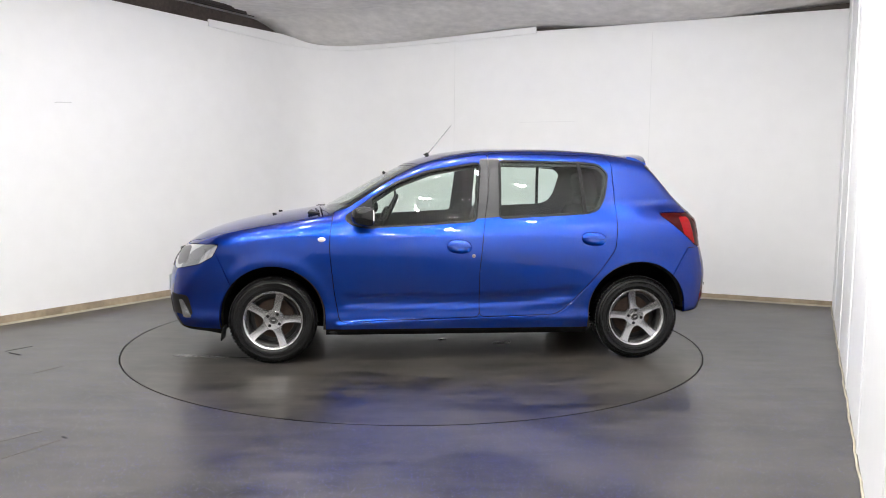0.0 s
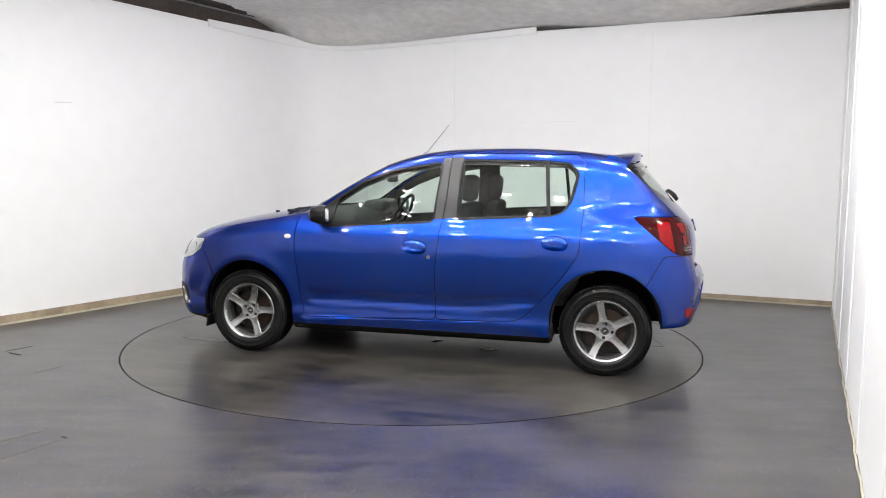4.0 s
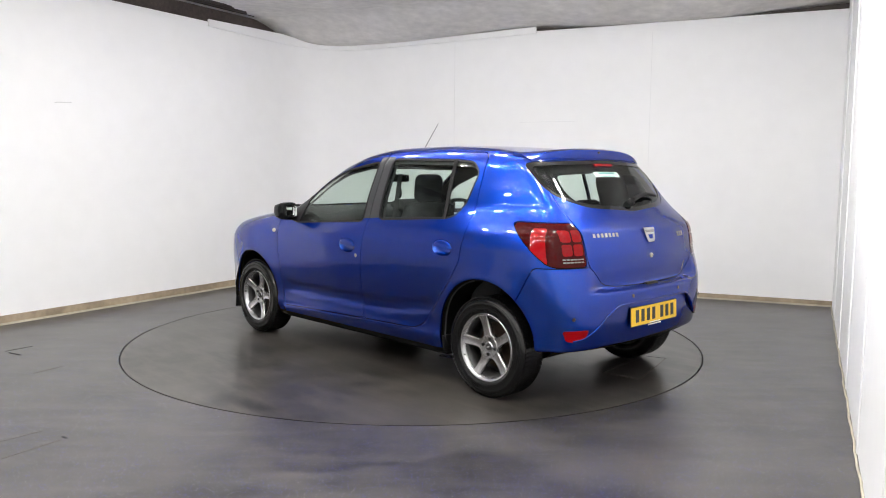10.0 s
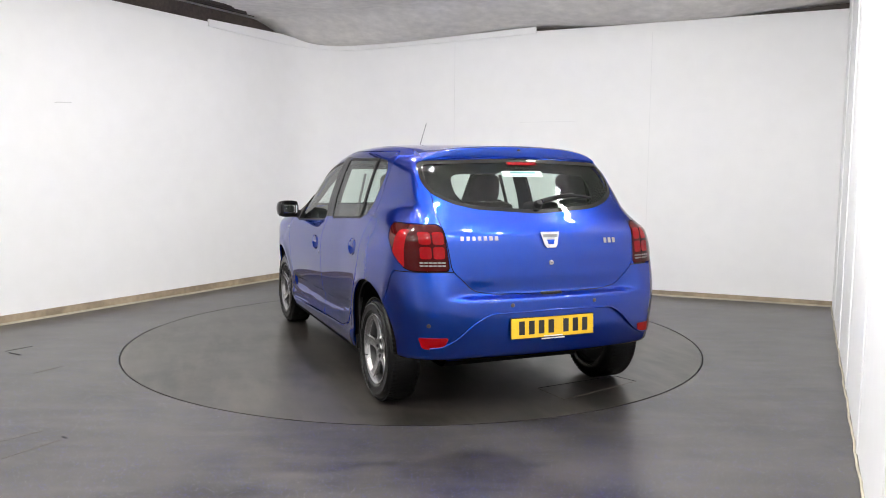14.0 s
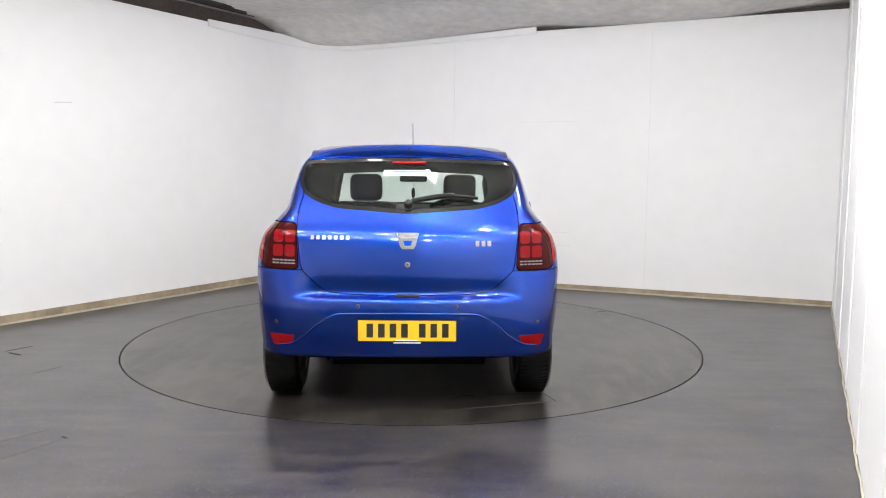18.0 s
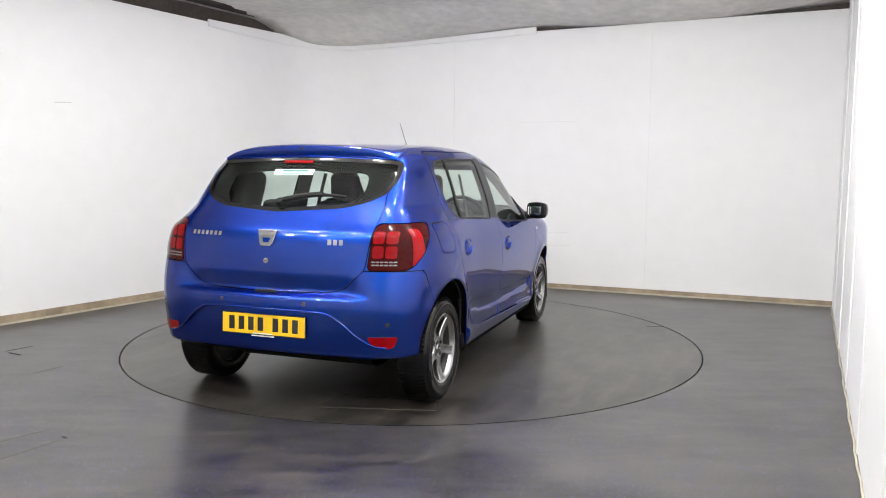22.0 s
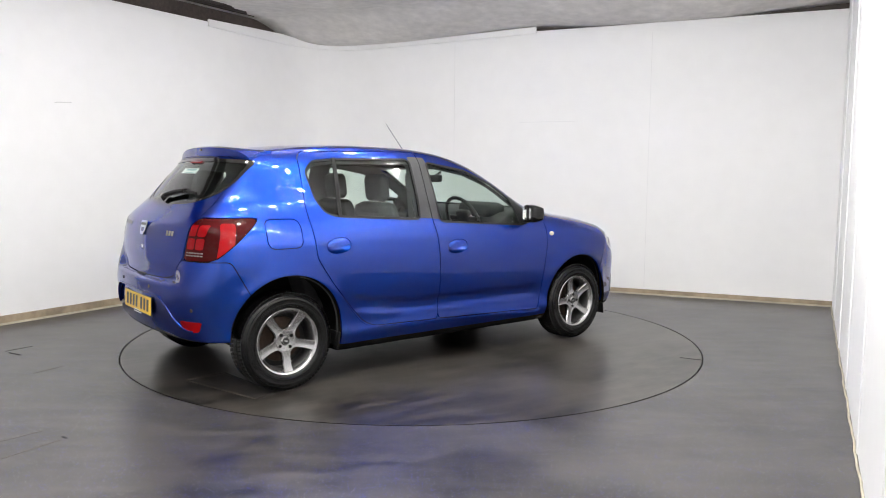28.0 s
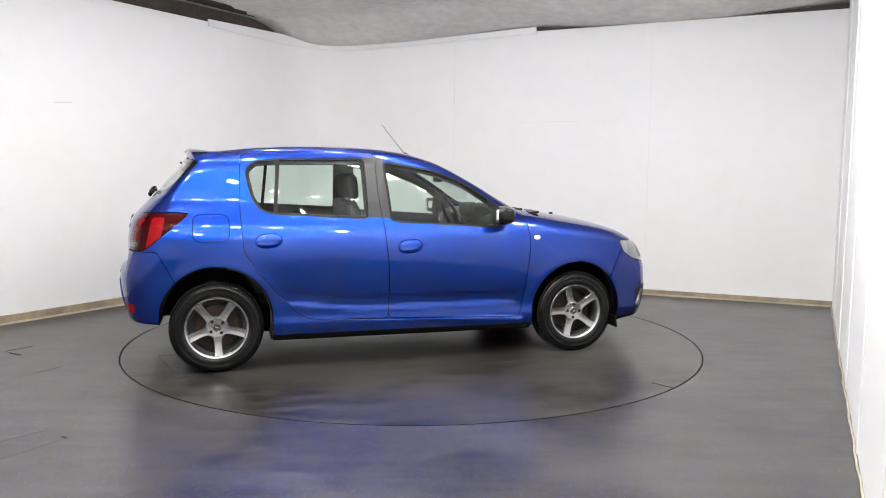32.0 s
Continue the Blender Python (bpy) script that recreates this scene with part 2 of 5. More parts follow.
LM = line(L0, L1, 0.525)
LD = line(L0, L1, 0.20)
wall_l = smooth(part("wall_left", strip([LM] + arc[:9], 0.0, 0.15, -0.02, 2.942), WALL, None), 30)
tagged(wall_l, "white painted smooth wall curving into the back wall", "wall", kind="structure")
wall_b = smooth(part("wall_back", strip(arc[8:] + [line(arc[-1], R1, k / 6) for k in range(1, 6)] + [R1 + (R1 - L1).normalized() * 0.1], 0.0, 0.15, -0.02, 2.928), WALL, None), 30)
for v in wall_b.data.vertices:                                 # its top rises a little to one side
    if v.co.z > 2:
        v.co.z += 0.052 * max(0, min(1, (v.co.x + 0.4) / 4.6))
tagged(wall_b, "white painted smooth back wall with faint panel joints", "wall", kind="structure")
wall_r = part("wall_right", strip([R1, R0], 0.0, 0.15, -0.02, CEIL_Z + 0.06), WALL, None)
tagged(wall_r, "white panelled wall with narrow upright joints", "wall", kind="structure")
# unseen grey section, placed to darken what the car's flank reflects
shut = part("unseen_shutter", strip([LD, LM], 0.0, 0.15, -0.02, CEIL_Z + 0.06), SHUTTER, None)
tagged(shut, "plain grey unseen shutter, placed to tone down the car's reflections", "shutter", kind="structure")
wall_s = part("wall_left_end", strip([L0, LD], 0.0, 0.15, -0.02, CEIL_Z + 0.06), WALL, None)
tagged(wall_s, "white painted wall beside the unseen shutter", "wall", kind="structure")
wall_f = part("wall_front", strip([R0, L0], 0.0, 0.15, -0.02, CEIL_Z + 0.06), DIM, None)
tagged(wall_f, "plain white wall closing the room", "wall", kind="structure")

# floor with the round opening of the turntable
bm = bmesh.new()
N = 160
room = [L0, L1, R1, R0]
inner = [bm.verts.new((TABLE_R * math.cos(2 * math.pi * i / N), TABLE_R * math.sin(2 * math.pi * i / N), 0)) for i in range(N)]
outer = []
for i in range(N):
    d = Vector((math.cos(2 * math.pi * i / N), math.sin(2 * math.pi * i / N)))
    best = 99
    for k in range(4):
        a, b = room[k], room[(k + 1) % 4]
        e = b - a
        det = d.x * -e.y + d.y * e.x
        if abs(det) > 1e-9:
            t = (a.x * -e.y + a.y * e.x) / det
            s = (d.x * a.y - d.y * a.x) / det
            if t > 0 and -0.001 <= s <= 1.001:
                best = min(best, t)
    p = d * (best + 0.3)
    outer.append(bm.verts.new((p.x, p.y, 0)))
low = [bm.verts.new((v.co.x, v.co.y, -0.12)) for v in inner]
for i in range(N):
    j = (i + 1) % N
    bm.faces.new((inner[i], outer[i], outer[j], inner[j]))
    bm.faces.new((low[i], inner[i], inner[j], low[j]))
bmesh.ops.recalc_face_normals(bm, faces=bm.faces)
floor_ob = part("floor", bm, FLOOR, None)
tagged(floor_ob, "dark grey speckled vinyl floor, glossy and scuffed", "floor", kind="structure")
pit = part("turntable_pit", prism([((TABLE_R + 0.05) * math.cos(2 * math.pi * i / 64), (TABLE_R + 0.05) * math.sin(2 * math.pi * i / 64)) for i in range(64)], -0.16, -0.10), PIT, None)
tagged(pit, "black pit under the turntable", "pit", kind="structure")

# skirting and the pale lip where the vinyl ends
sk = part("baseboard_back", strip(arc[8:] + [R1], -0.035, -0.002, 0.0, 0.055), SKIRT, None)
tagged(sk, "worn brown timber skirting along the back wall", "skirting", kind="structure")
sk = part("baseboard_left", strip([LM] + arc[:9], -0.035, -0.002, 0.0, 0.075), SKIRT, None)
tagged(sk, "worn brown timber skirting along the curved wall", "skirting", kind="structure")
lip = part("floor_lip_left", strip([LM] + arc[:9], -0.050, -0.037, 0.0, 0.016), LIP, None)
tagged(lip, "pale sealing strip along the floor edge", "trim", kind="structure")
lip = part("floor_lip_back", strip(arc[8:] + [R1], -0.050, -0.037, 0.0, 0.016), LIP, None)
tagged(lip, "pale sealing strip along the floor edge", "trim", kind="structure")
e = (R0 - R1).normalized()
wavy = [R1 + e * (0.05 + 0.1 * i) + Vector((-e.y, e.x)) * (-0.009 + 0.003 * math.sin(i * 0.9) + 0.002 * math.sin(i * 2.3)) for i in range(80)]
bm = bmesh.new()
sweep(bm, [(p.x, p.y, 0.008 + 0.002 * math.sin(i * 0.7)) for i, p in enumerate(wavy)], 0.006, 8)
lip = smooth(part("floor_lip_right", bm, LIP, None), 60)
tagged(lip, "lumpy cream sealing bead along the floor edge", "trim", kind="structure")

# ceiling slab, and a dark strip added as the shaded gap above the walls
bm = bmesh.new()
along = (R1 - L1).normalized()
deep = Vector((along.y, -along.x))
rows = []
for d in (-0.25, 0, 0.1, 0.2, 0.3, 0.4, 0.5, 0.6, 0.7, 0.8, 0.9, 1.0, 4.0, 8.0, 11.6):
    row = []
    for i in range(49):
        p = L1 + along * ((R1 - L1).length * (-0.25 + 1.45 * i / 48)) + deep * d
        row.append(bm.verts.new((p.x, p.y, ceiling_z(p.x, p.y))))
    rows.append(row)
for r0, r1 in zip(rows, rows[1:]):
    for i in range(48):
        bm.faces.new((r0[i], r0[i + 1], r1[i + 1], r1[i]))
bmesh.ops.recalc_face_normals(bm, faces=bm.faces)
for f in bm.faces:
    if f.normal.z > 0:
        f.normal_flip()
bmesh.ops.solidify(bm, geom=bm.faces[:], thickness=0.1)
for v in bm.verts:
    v.co.z = max(v.co.z, ceiling_z(v.co.x, v.co.y))
ceil = smooth(part("ceiling", bm, CEIL, None), 30)
back = part("wall_top_gap_shade", strip([LM] + arc + [R1 + along * 0.1], 0.10, 0.15, 2.87, 3.2), DECK, None)
tagged(back, "dark brown backing strip for the shaded gap between the wall top and the ceiling", "wall", kind="structure")
tagged(ceil, "grey streaked plaster ceiling", "ceiling", kind="structure")

# panel joints of the side wall
nrm = Vector((-e.y, e.x))
for d in (0.9, 2.15, 3.41, 4.66, 5.91, 7.16):
    p = R1 + e * d - nrm * 0.003
    bm = block(Matrix.Translation((p.x, p.y, 1.5)) @ Matrix.Rotation(math.atan2(e.y, e.x), 4, "Z"), (0.05, 0.008, 2.98), 0.002, 1)
    tagged(part("wall_joint_cover", bm, WALL, wall_r), kind="")


# ---------------------------------------------------------------- turntable
CAR_X, CAR_Y = -0.252, 0.0225


def HEADING(t):
    """The car's heading in degrees at t seconds."""
    u = t / 32.0
    return ((((-65.295 * u + 135.228) * u - 81.05) * u + 2.542) * u - 161.084) * u + 183.85


turntable = thing("turntable", "round flush turntable covered in dark grey speckled vinyl", "turntable")
disc = part("disc", prism([((TABLE_R - 0.0115) * math.cos(2 * math.pi * i / 160), (TABLE_R - 0.0115) * math.sin(2 * math.pi * i / 160)) for i in range(160)], -0.06, 0.0), DISC, turntable)


# ---------------------------------------------------------------- body surface of the car
# Car space: x forward, y to its left, z up, the ground at 0, midway between the axles.
def curve(xs, ys):
    """A smooth monotone curve through a few knots, straight beyond them."""
    xs, ys = np.array(xs, float), np.array(ys, float)
    h = np.diff(xs)
    d = np.diff(ys) / h
    m = np.empty(len(xs))
    m[0], m[-1] = d[0], d[-1]
    w1, w2 = 2 * h[1:] + h[:-1], h[1:] + 2 * h[:-1]
    with np.errstate(divide="ignore", invalid="ignore"):
        hm = (w1 + w2) / (w1 / d[:-1] + w2 / d[1:])
    m[1:-1] = np.where(d[:-1] * d[1:] > 0, hm, 0)

    def f(x):
        x = np.asarray(x, float)
        i = np.clip(np.searchsorted(xs, x) - 1, 0, len(h) - 1)
        u = (np.clip(x, xs[0], xs[-1]) - xs[i]) / h[i]
        v = (1 + 2 * u) * (1 - u) ** 2 * ys[i] + u * (1 - u) ** 2 * h[i] * m[i] + u * u * (3 - 2 * u) * ys[i + 1] + u * u * (u - 1) * h[i] * m[i + 1]
        return v + np.minimum(x - xs[0], 0) * m[0] + np.maximum(x - xs[-1], 0) * m[-1]
    return f


def smax(a, b, r):
    d = np.maximum(r - np.abs(a - b), 0) / r
    return np.maximum(a, b) + d * d * r * 0.25


def smin(a, b, r):
    return -smax(-a, -b, r)


def step(a, b, x):
    u = np.clip((x - a) / (b - a), 0, 1)
    return u * u * (3 - 2 * u)


side_profile = curve([0.16, 0.24, 0.31, 0.37, 0.46, 0.62, 0.78, 0.88, 0.96, 1.02, 1.2, 1.4, 1.5],
                     [0.785, 0.822, 0.842, 0.838, 0.845, 0.862, 0.870, 0.862, 0.840, 0.818, 0.764, 0.690, 0.650])
taper_low = curve([-2.0, -1.75, -1.5, -1.25, -0.6, 0.6, 1.0, 1.3, 1.6, 1.85, 2.1], [0.185, 0.055, 0.008, -0.004, 0.012, 0.012, 0.012, 0.018, 0.060, 0.15, 0.30])
taper_high = curve([-1.9, -1.6, -1.2, -0.8, -0.2, 0.3, 0.7, 1.0], [0.20, 0.112, 0.044, 0.016, 0.0, 0.015, 0.06, 0.115])
roof_line = curve([-1.6, -1.25, -0.95, -0.6, -0.2, 0.05, 0.32, 0.55, 0.8, 1.02, 1.2], [1.432, 1.480, 1.512, 1.525, 1.517, 1.490, 1.417, 1.309, 1.171, 1.046, 0.94])
hood_line = curve([-2.0, 0.4, 0.95, 1.25, 1.5, 1.7, 1.85, 1.95, 2.05, 2.12], [1.095, 1.095, 1.069, 1.026, 0.985, 0.936, 0.883, 0.830, 0.755, 0.68])
tail_line = curve([0.16, 0.24, 0.30, 0.36, 0.42, 0.5, 0.6, 0.645, 0.662, 0.674, 0.684, 0.70, 0.79, 0.86, 0.95, 1.0, 1.05, 1.1, 1.2, 1.38, 1.5],
                  [-1.85, -1.88, -1.902, -1.917, -1.930, -1.942, -1.947, -1.945, -1.939, -1.916, -1.893, -1.886, -1.893, -1.891, -1.878, -1.862, -1.825, -1.778, -1.688, -1.535, -1.43])
corner_line = curve([0.16, 0.24, 0.30, 0.36, 0.42, 0.5, 0.6, 0.68, 0.76, 0.84, 0.93, 1.0, 1.05, 1.1, 1.2, 1.38, 1.5],
                    [-1.85, -1.88, -1.902, -1.917, -1.930, -1.942, -1.947, -1.938, -1.918, -1.896, -1.880, -1.862, -1.825, -1.778, -1.688, -1.535, -1.43])
nose_line = curve([0.16, 0.22, 0.32, 0.45, 0.58, 0.67, 0.76, 0.83, 0.9], [1.98, 2.06, 2.105, 2.12, 2.11, 2.085, 2.045, 1.99, 1.90])


def side_width(x, z):
    w = side_profile(z)
    up = step(0.98, 1.16, z)
    w = w - taper_low(x) * (1 - up) - taper_high(x) * up
    for ax in (1.293, -1.295):                                # lips round the wheel openings
        r = np.hypot(x - ax, z - 0.33)
        w = w + 0.007 * np.exp(-((r - 0.385) / 0.05) ** 2) * step(0.2, 0.34, z)
    zr = z - 0.055 * step(-0.30, -0.95, x)
    scoop = step(-0.90, -0.76, x) * (1 - step(0.74, 0.84, x))   # hollow along the foot of the doors
    w = w - 0.013 * scoop * step(0.496, 0.462, zr) * (1 - 0.85 * step(0.425, 0.378, zr))
    foot = 0.320 - 0.033 * (x + 0.145)                          # the sill stands out below the doors
    w = w + 0.014 * step(-0.93, -0.86, x) * (1 - step(0.82, 0.88, x)) * step(foot + 0.003, foot - 0.008, z)
    return w


def body(P):
    """Below zero inside the car's outer skin."""
    x, y, z = P[..., 0], np.abs(P[..., 1]), P[..., 2]
    side = (y - side_width(x, z)) * 0.95
    xs = x + 0.17 * y * y
    slope = (roof_line(xs + 0.01) - roof_line(xs - 0.01)) / 0.02
    cab = (z - roof_line(xs) + 0.055 * y * y + 0.05 * y ** 4) / np.sqrt(1 + slope ** 2)
    hood = (z - hood_line(x + 0.10 * y * y) + 0.05 * y * y + 0.10 * y ** 6) * 0.95
    top = smin(cab, hood, 0.02)
    bend = 0.15 + 0.08 * step(1.0, 1.2, z)
    out = step(0.46, 0.64, y)
    tl = tail_line(z) * (1 - out) + corner_line(z) * out
    zs = (corner_line(z + 0.005) - corner_line(z - 0.005)) / 0.01
    tail = (tl + bend * y * y + 0.22 * y ** 6 - x) / np.sqrt(1 + zs ** 2)
    nose = (x - nose_line(z) + 0.26 * y * y + 0.42 * y ** 5) * 0.93
    low = 0.19 + 0.145 * step(-1.40, -1.64, x) + 0.02 * step(1.6, 1.8, x) - z
    f = smax(side, smax(cab, side * 0 - 1, 0.01), 0.115)
    f = smin(f, smax(side, hood, 0.07), 0.01)
    f = np.where(top < -9, top, f)
    f = smax(f, tail, 0.09 - 0.045 * step(1.05, 1.2, z))
    f = smax(f, nose, 0.07)
    return smax(f, low, 0.035)


def skin():
    """Shoot rays outward from a spine inside the car and stop at the skin."""
    xa, xb, za, zb = -1.25, 1.35, 0.72, 0.60
    caps, mid, around = 96, 150, 320
    ang = np.linspace(0.012, math.pi / 2, caps, endpoint=False)
    stations = [(0.0, -math.cos(a), math.sin(a)) for a in ang]
    stations += [(i / mid, 0.0, 1.0) for i in range(mid + 1)]
    stations += [(1.0, math.cos(a), math.sin(a)) for a in ang[::-1]]
    st = np.array(stations)
    v = np.linspace(0, 2 * math.pi, around, endpoint=False)
    v = v + 0.10 * np.sin(4 * v)                              # more columns towards the corners
    eye = np.stack([xa + (xb - xa) * st[:, 0], 0 * st[:, 0], za + (zb - za) * st[:, 0]], -1)[:, None, :]
    way = np.stack([np.repeat(st[:, 1:2], around, 1), st[:, 2:3] * np.cos(v)[None], st[:, 2:3] * np.sin(v)[None]], -1)
    lo, hi = np.zeros(way.shape[:2]), np.full(way.shape[:2], 1.6)
    for _ in range(26):
        md = (lo + hi) / 2
        inside = body(eye + way * md[..., None]) < 0
        lo, hi = np.where(inside, md, lo), np.where(inside, hi, md)
    P = (eye + way * lo[..., None]).reshape(-1, 3)
    E = 0.003
    n = np.stack([body(P + np.eye(3)[k] * E) - body(P - np.eye(3)[k] * E) for k in range(3)], -1)
    n /= np.linalg.norm(n, axis=1)[:, None]
    i, j = np.meshgrid(np.arange(len(st) - 1), np.arange(around), indexing="ij")
    j2 = (j + 1) % around
    a, b, c, d = i * around + j, i * around + j2, (i + 1) * around + j2, (i + 1) * around + j
    T = np.concatenate([np.stack([a, b, c], -1).reshape(-1, 3), np.stack([a, c, d], -1).reshape(-1, 3)])
    ends = []
    for row in (0, len(st) - 1):                              # close the two ends
        k = np.arange(1, around - 1)
        fan = np.stack([0 * k, k, k + 1], -1) + row * around
        ends.append(fan[:, ::-1] if row == 0 else fan)
    T = np.concatenate([T] + ends)
    fn = np.cross(P[T[:, 1]] - P[T[:, 0]], P[T[:, 2]] - P[T[:, 0]])
    flip = (fn * n[T[:, 0]]).sum(1) < 0
    T[flip] = T[flip][:, ::-1]
    return P, n, T


def clip(mesh, f):
    """Keep the side of a triangle mesh where f is below zero; f has one value per vertex."""
    V, Nn, T = mesh
    ins = f[T] < 0
    cnt = ins.sum(1)
    out = [T[cnt == 3]]
    mix = (cnt == 1) | (cnt == 2)
    tm, im = T[mix], ins[mix]
    if len(tm):
        one = im.sum(1) == 1
        odd = np.where(one, np.argmax(im, 1), np.argmin(im, 1))
        r = np.arange(len(tm))
        A, B, C = tm[r, odd], tm[r, (odd + 1) % 3], tm[r, (odd + 2) % 3]
        e = np.concatenate([np.stack([A, B], -1), np.stack([A, C], -1)])
        es = np.sort(e, 1)
        u, inv = np.unique(es, axis=0, return_inverse=True)
        inv = inv.reshape(-1)
        t = (f[u[:, 0]] / (f[u[:, 0]] - f[u[:, 1]]))[:, None]
        base = len(V)
        nv = V[u[:, 0]] * (1 - t) + V[u[:, 1]] * t
        nn = Nn[u[:, 0]] * (1 - t) + Nn[u[:, 1]] * t
        V, Nn = np.concatenate([V, nv]), np.concatenate([Nn, nn / np.linalg.norm(nn, axis=1)[:, None]])
        ab, ac = base + inv[:len(tm)], base + inv[len(tm):]
        out.append(np.stack([A, ab, ac], -1)[one])
        two = ~one
        out.append(np.stack([ab, B, C], -1)[two])
        out.append(np.stack([ab, C, ac], -1)[two])
    T = np.concatenate(out)
    used, inv = np.unique(T, return_inverse=True)
    return V[used], Nn[used], inv.reshape(-1, 3)


def refine(mesh, times=1):
    """Split each triangle in four."""
    V, Nn, T = mesh
    for _ in range(times):
        e = np.sort(np.concatenate([T[:, [0, 1]], T[:, [1, 2]], T[:, [2, 0]]]), 1)
        u, inv = np.unique(e, axis=0, return_inverse=True)
        inv = inv.reshape(-1) + len(V)
        k = len(T)
        ab, bc, ca = inv[:k], inv[k:2 * k], inv[2 * k:]
        nn = Nn[u[:, 0]] + Nn[u[:, 1]]
        V, Nn = np.concatenate([V, (V[u[:, 0]] + V[u[:, 1]]) / 2]), np.concatenate([Nn, nn / np.linalg.norm(nn, axis=1)[:, None]])
        T = np.concatenate([np.stack(q, -1) for q in ((T[:, 0], ab, ca), (ab, T[:, 1], bc), (ca, bc, T[:, 2]), (ab, bc, ca))])
    return V, Nn, T


def renormal(mesh):
    """Normals of a reshaped mesh, from its faces."""
    V, Nn, T = mesh
    fn = np.cross(V[T[:, 1]] - V[T[:, 0]], V[T[:, 2]] - V[T[:, 0]])
    acc = np.zeros_like(V)
    for c in range(3):
        np.add.at(acc, T[:, c], fn)
    return V, acc / np.maximum(np.linalg.norm(acc, axis=1), 1e-12)[:, None], T


def shell(name, mesh, material, parent, depth=0.013, push=0.0, label="", flip=False):
    """A panel: the cut skin, moved in by push, with its edges folded inward by depth."""
    V, Nn, T = mesh
    if len(T) == 0:
        return None
    V = V - Nn * push
    F = T
    if depth:
        e = np.concatenate([T[:, [0, 1]], T[:, [1, 2]], T[:, [2, 0]]])
        key = np.sort(e, 1)
        _, inv, cnt = np.unique(key, axis=0, return_inverse=True, return_counts=True)
        be = e[cnt[inv.reshape(-1)] == 1]
        u, binv = np.unique(be, return_inverse=True)
        binv = binv.reshape(-1, 2)
        b0 = len(V)
        k = len(u)
        inn = V[u] - Nn[u] * depth
        # outward facing normals of the fold
        d = V[be[:, 1]] - V[be[:, 0]]
        en = np.cross(d, Nn[be[:, 0]])
        acc = np.zeros((k, 3))
        for c in (0, 1):
            np.add.at(acc, binv[:, c], en)
        acc /= np.maximum(np.linalg.norm(acc, axis=1), 1e-9)[:, None]
        V = np.concatenate([V, V[u], inn])
        Nn = np.concatenate([Nn, acc, acc])
        a, b = b0 + binv[:, 0], b0 + binv[:, 1]
        F = np.concatenate([T, np.stack([b, a, a + k], -1), np.stack([b, a + k, b + k], -1)])
    if flip:
        F, Nn = F[:, ::-1], -Nn
    me = bpy.data.meshes.new(name)
    me.vertices.add(len(V))
    me.vertices.foreach_set("co", V.astype(np.float32).ravel())
    me.loops.add(len(F) * 3)
    me.loops.foreach_set("vertex_index", F.astype(np.int32).ravel())
    me.polygons.add(len(F))
    me.polygons.foreach_set("loop_start", np.arange(0, len(F) * 3, 3, dtype=np.int32))
    me.polygons.foreach_set("loop_total", np.full(len(F), 3, dtype=np.int32))
    me.update(calc_edges=True)
    me.polygons.foreach_set("use_smooth", np.ones(len(F), dtype=bool))
    me.normals_split_custom_set_from_vertices([tuple(v) for v in Nn])
    me.materials.append(material)
    ob = new(name, me)
    ob.parent = parent
    if label:
        tagged(ob, label)
    return ob


def fillet(pts, r, n=6):
    """Round the corners of a closed outline."""
    out = []
    pts = [p for i, p in enumerate(pts) if math.dist(p, pts[i - 1]) > 1e-6]
    for i, p in enumerate(pts):
        p = np.array(p, float)
        a, b = np.array(pts[i - 1], float) - p, np.array(pts[(i + 1) % len(pts)], float) - p
        la, lb = np.linalg.norm(a), np.linalg.norm(b)
        k = min(r, la * 0.45, lb * 0.45)
        a, b = p + a / la * k, p + b / lb * k
        for u in np.linspace(0, 1, n):
            out.append((1 - u) ** 2 * a + 2 * u * (1 - u) * p + u * u * b)
    return np.array(out)


def outline(u, v, pts):
    """Signed distance of the points (u, v) to a closed outline, below zero inside."""
    best = np.full(u.shape, 1e9)
    ins = np.zeros(u.shape, bool)
    for i in range(len(pts)):
        (ax, ay), (bx, by) = pts[i - 1], pts[i]
        ex, ey = bx - ax, by - ay
        l2 = ex * ex + ey * ey
        if l2 < 1e-14:
            continue
        t = np.clip(((u - ax) * ex + (v - ay) * ey) / l2, 0, 1)
        best = np.minimum(best, (u - ax - t * ex) ** 2 + (v - ay - t * ey) ** 2)
        if ay != by:
            ins ^= ((ay > v) != (by > v)) & (u < ex * (v - ay) / ey + ax)
    return np.where(ins, -1, 1) * np.sqrt(best)


GAP = 0.0026


class Cutter:
    """The skin that is left, from which panel after panel is cut."""

    def __init__(self, mesh):
        self.rest = mesh

    def take(self, func, gap=GAP):
        got = clip(self.rest, func(self.rest[0]) + gap)
        self.rest = clip(self.rest, gap - func(self.rest[0]))
        return got


def on_side(pts, r, s, grow=0.0):
    poly = fillet(pts, r)
    return lambda V: np.maximum(outline(V[:, 0], V[:, 2], poly) - grow, 0.3 - s * V[:, 1])


def on_back(pts, r, grow=0.0, both=True):
    half = [(y, z) for y, z in pts]
    full = half + [(-y, z) for y, z in half[::-1]]
    poly = fillet(full, r)
    return lambda V: np.maximum(outline(V[:, 1], V[:, 2], poly) - grow, V[:, 0] + 1.0)


def on_top(pts, r, grow=0.0):
    full = pts + [(x, -y) for x, y in pts[::-1]]
    poly = fillet(full, r)
    return lambda V: np.maximum(outline(V[:, 0], V[:, 1], poly) - grow, 0.55 - V[:, 2])


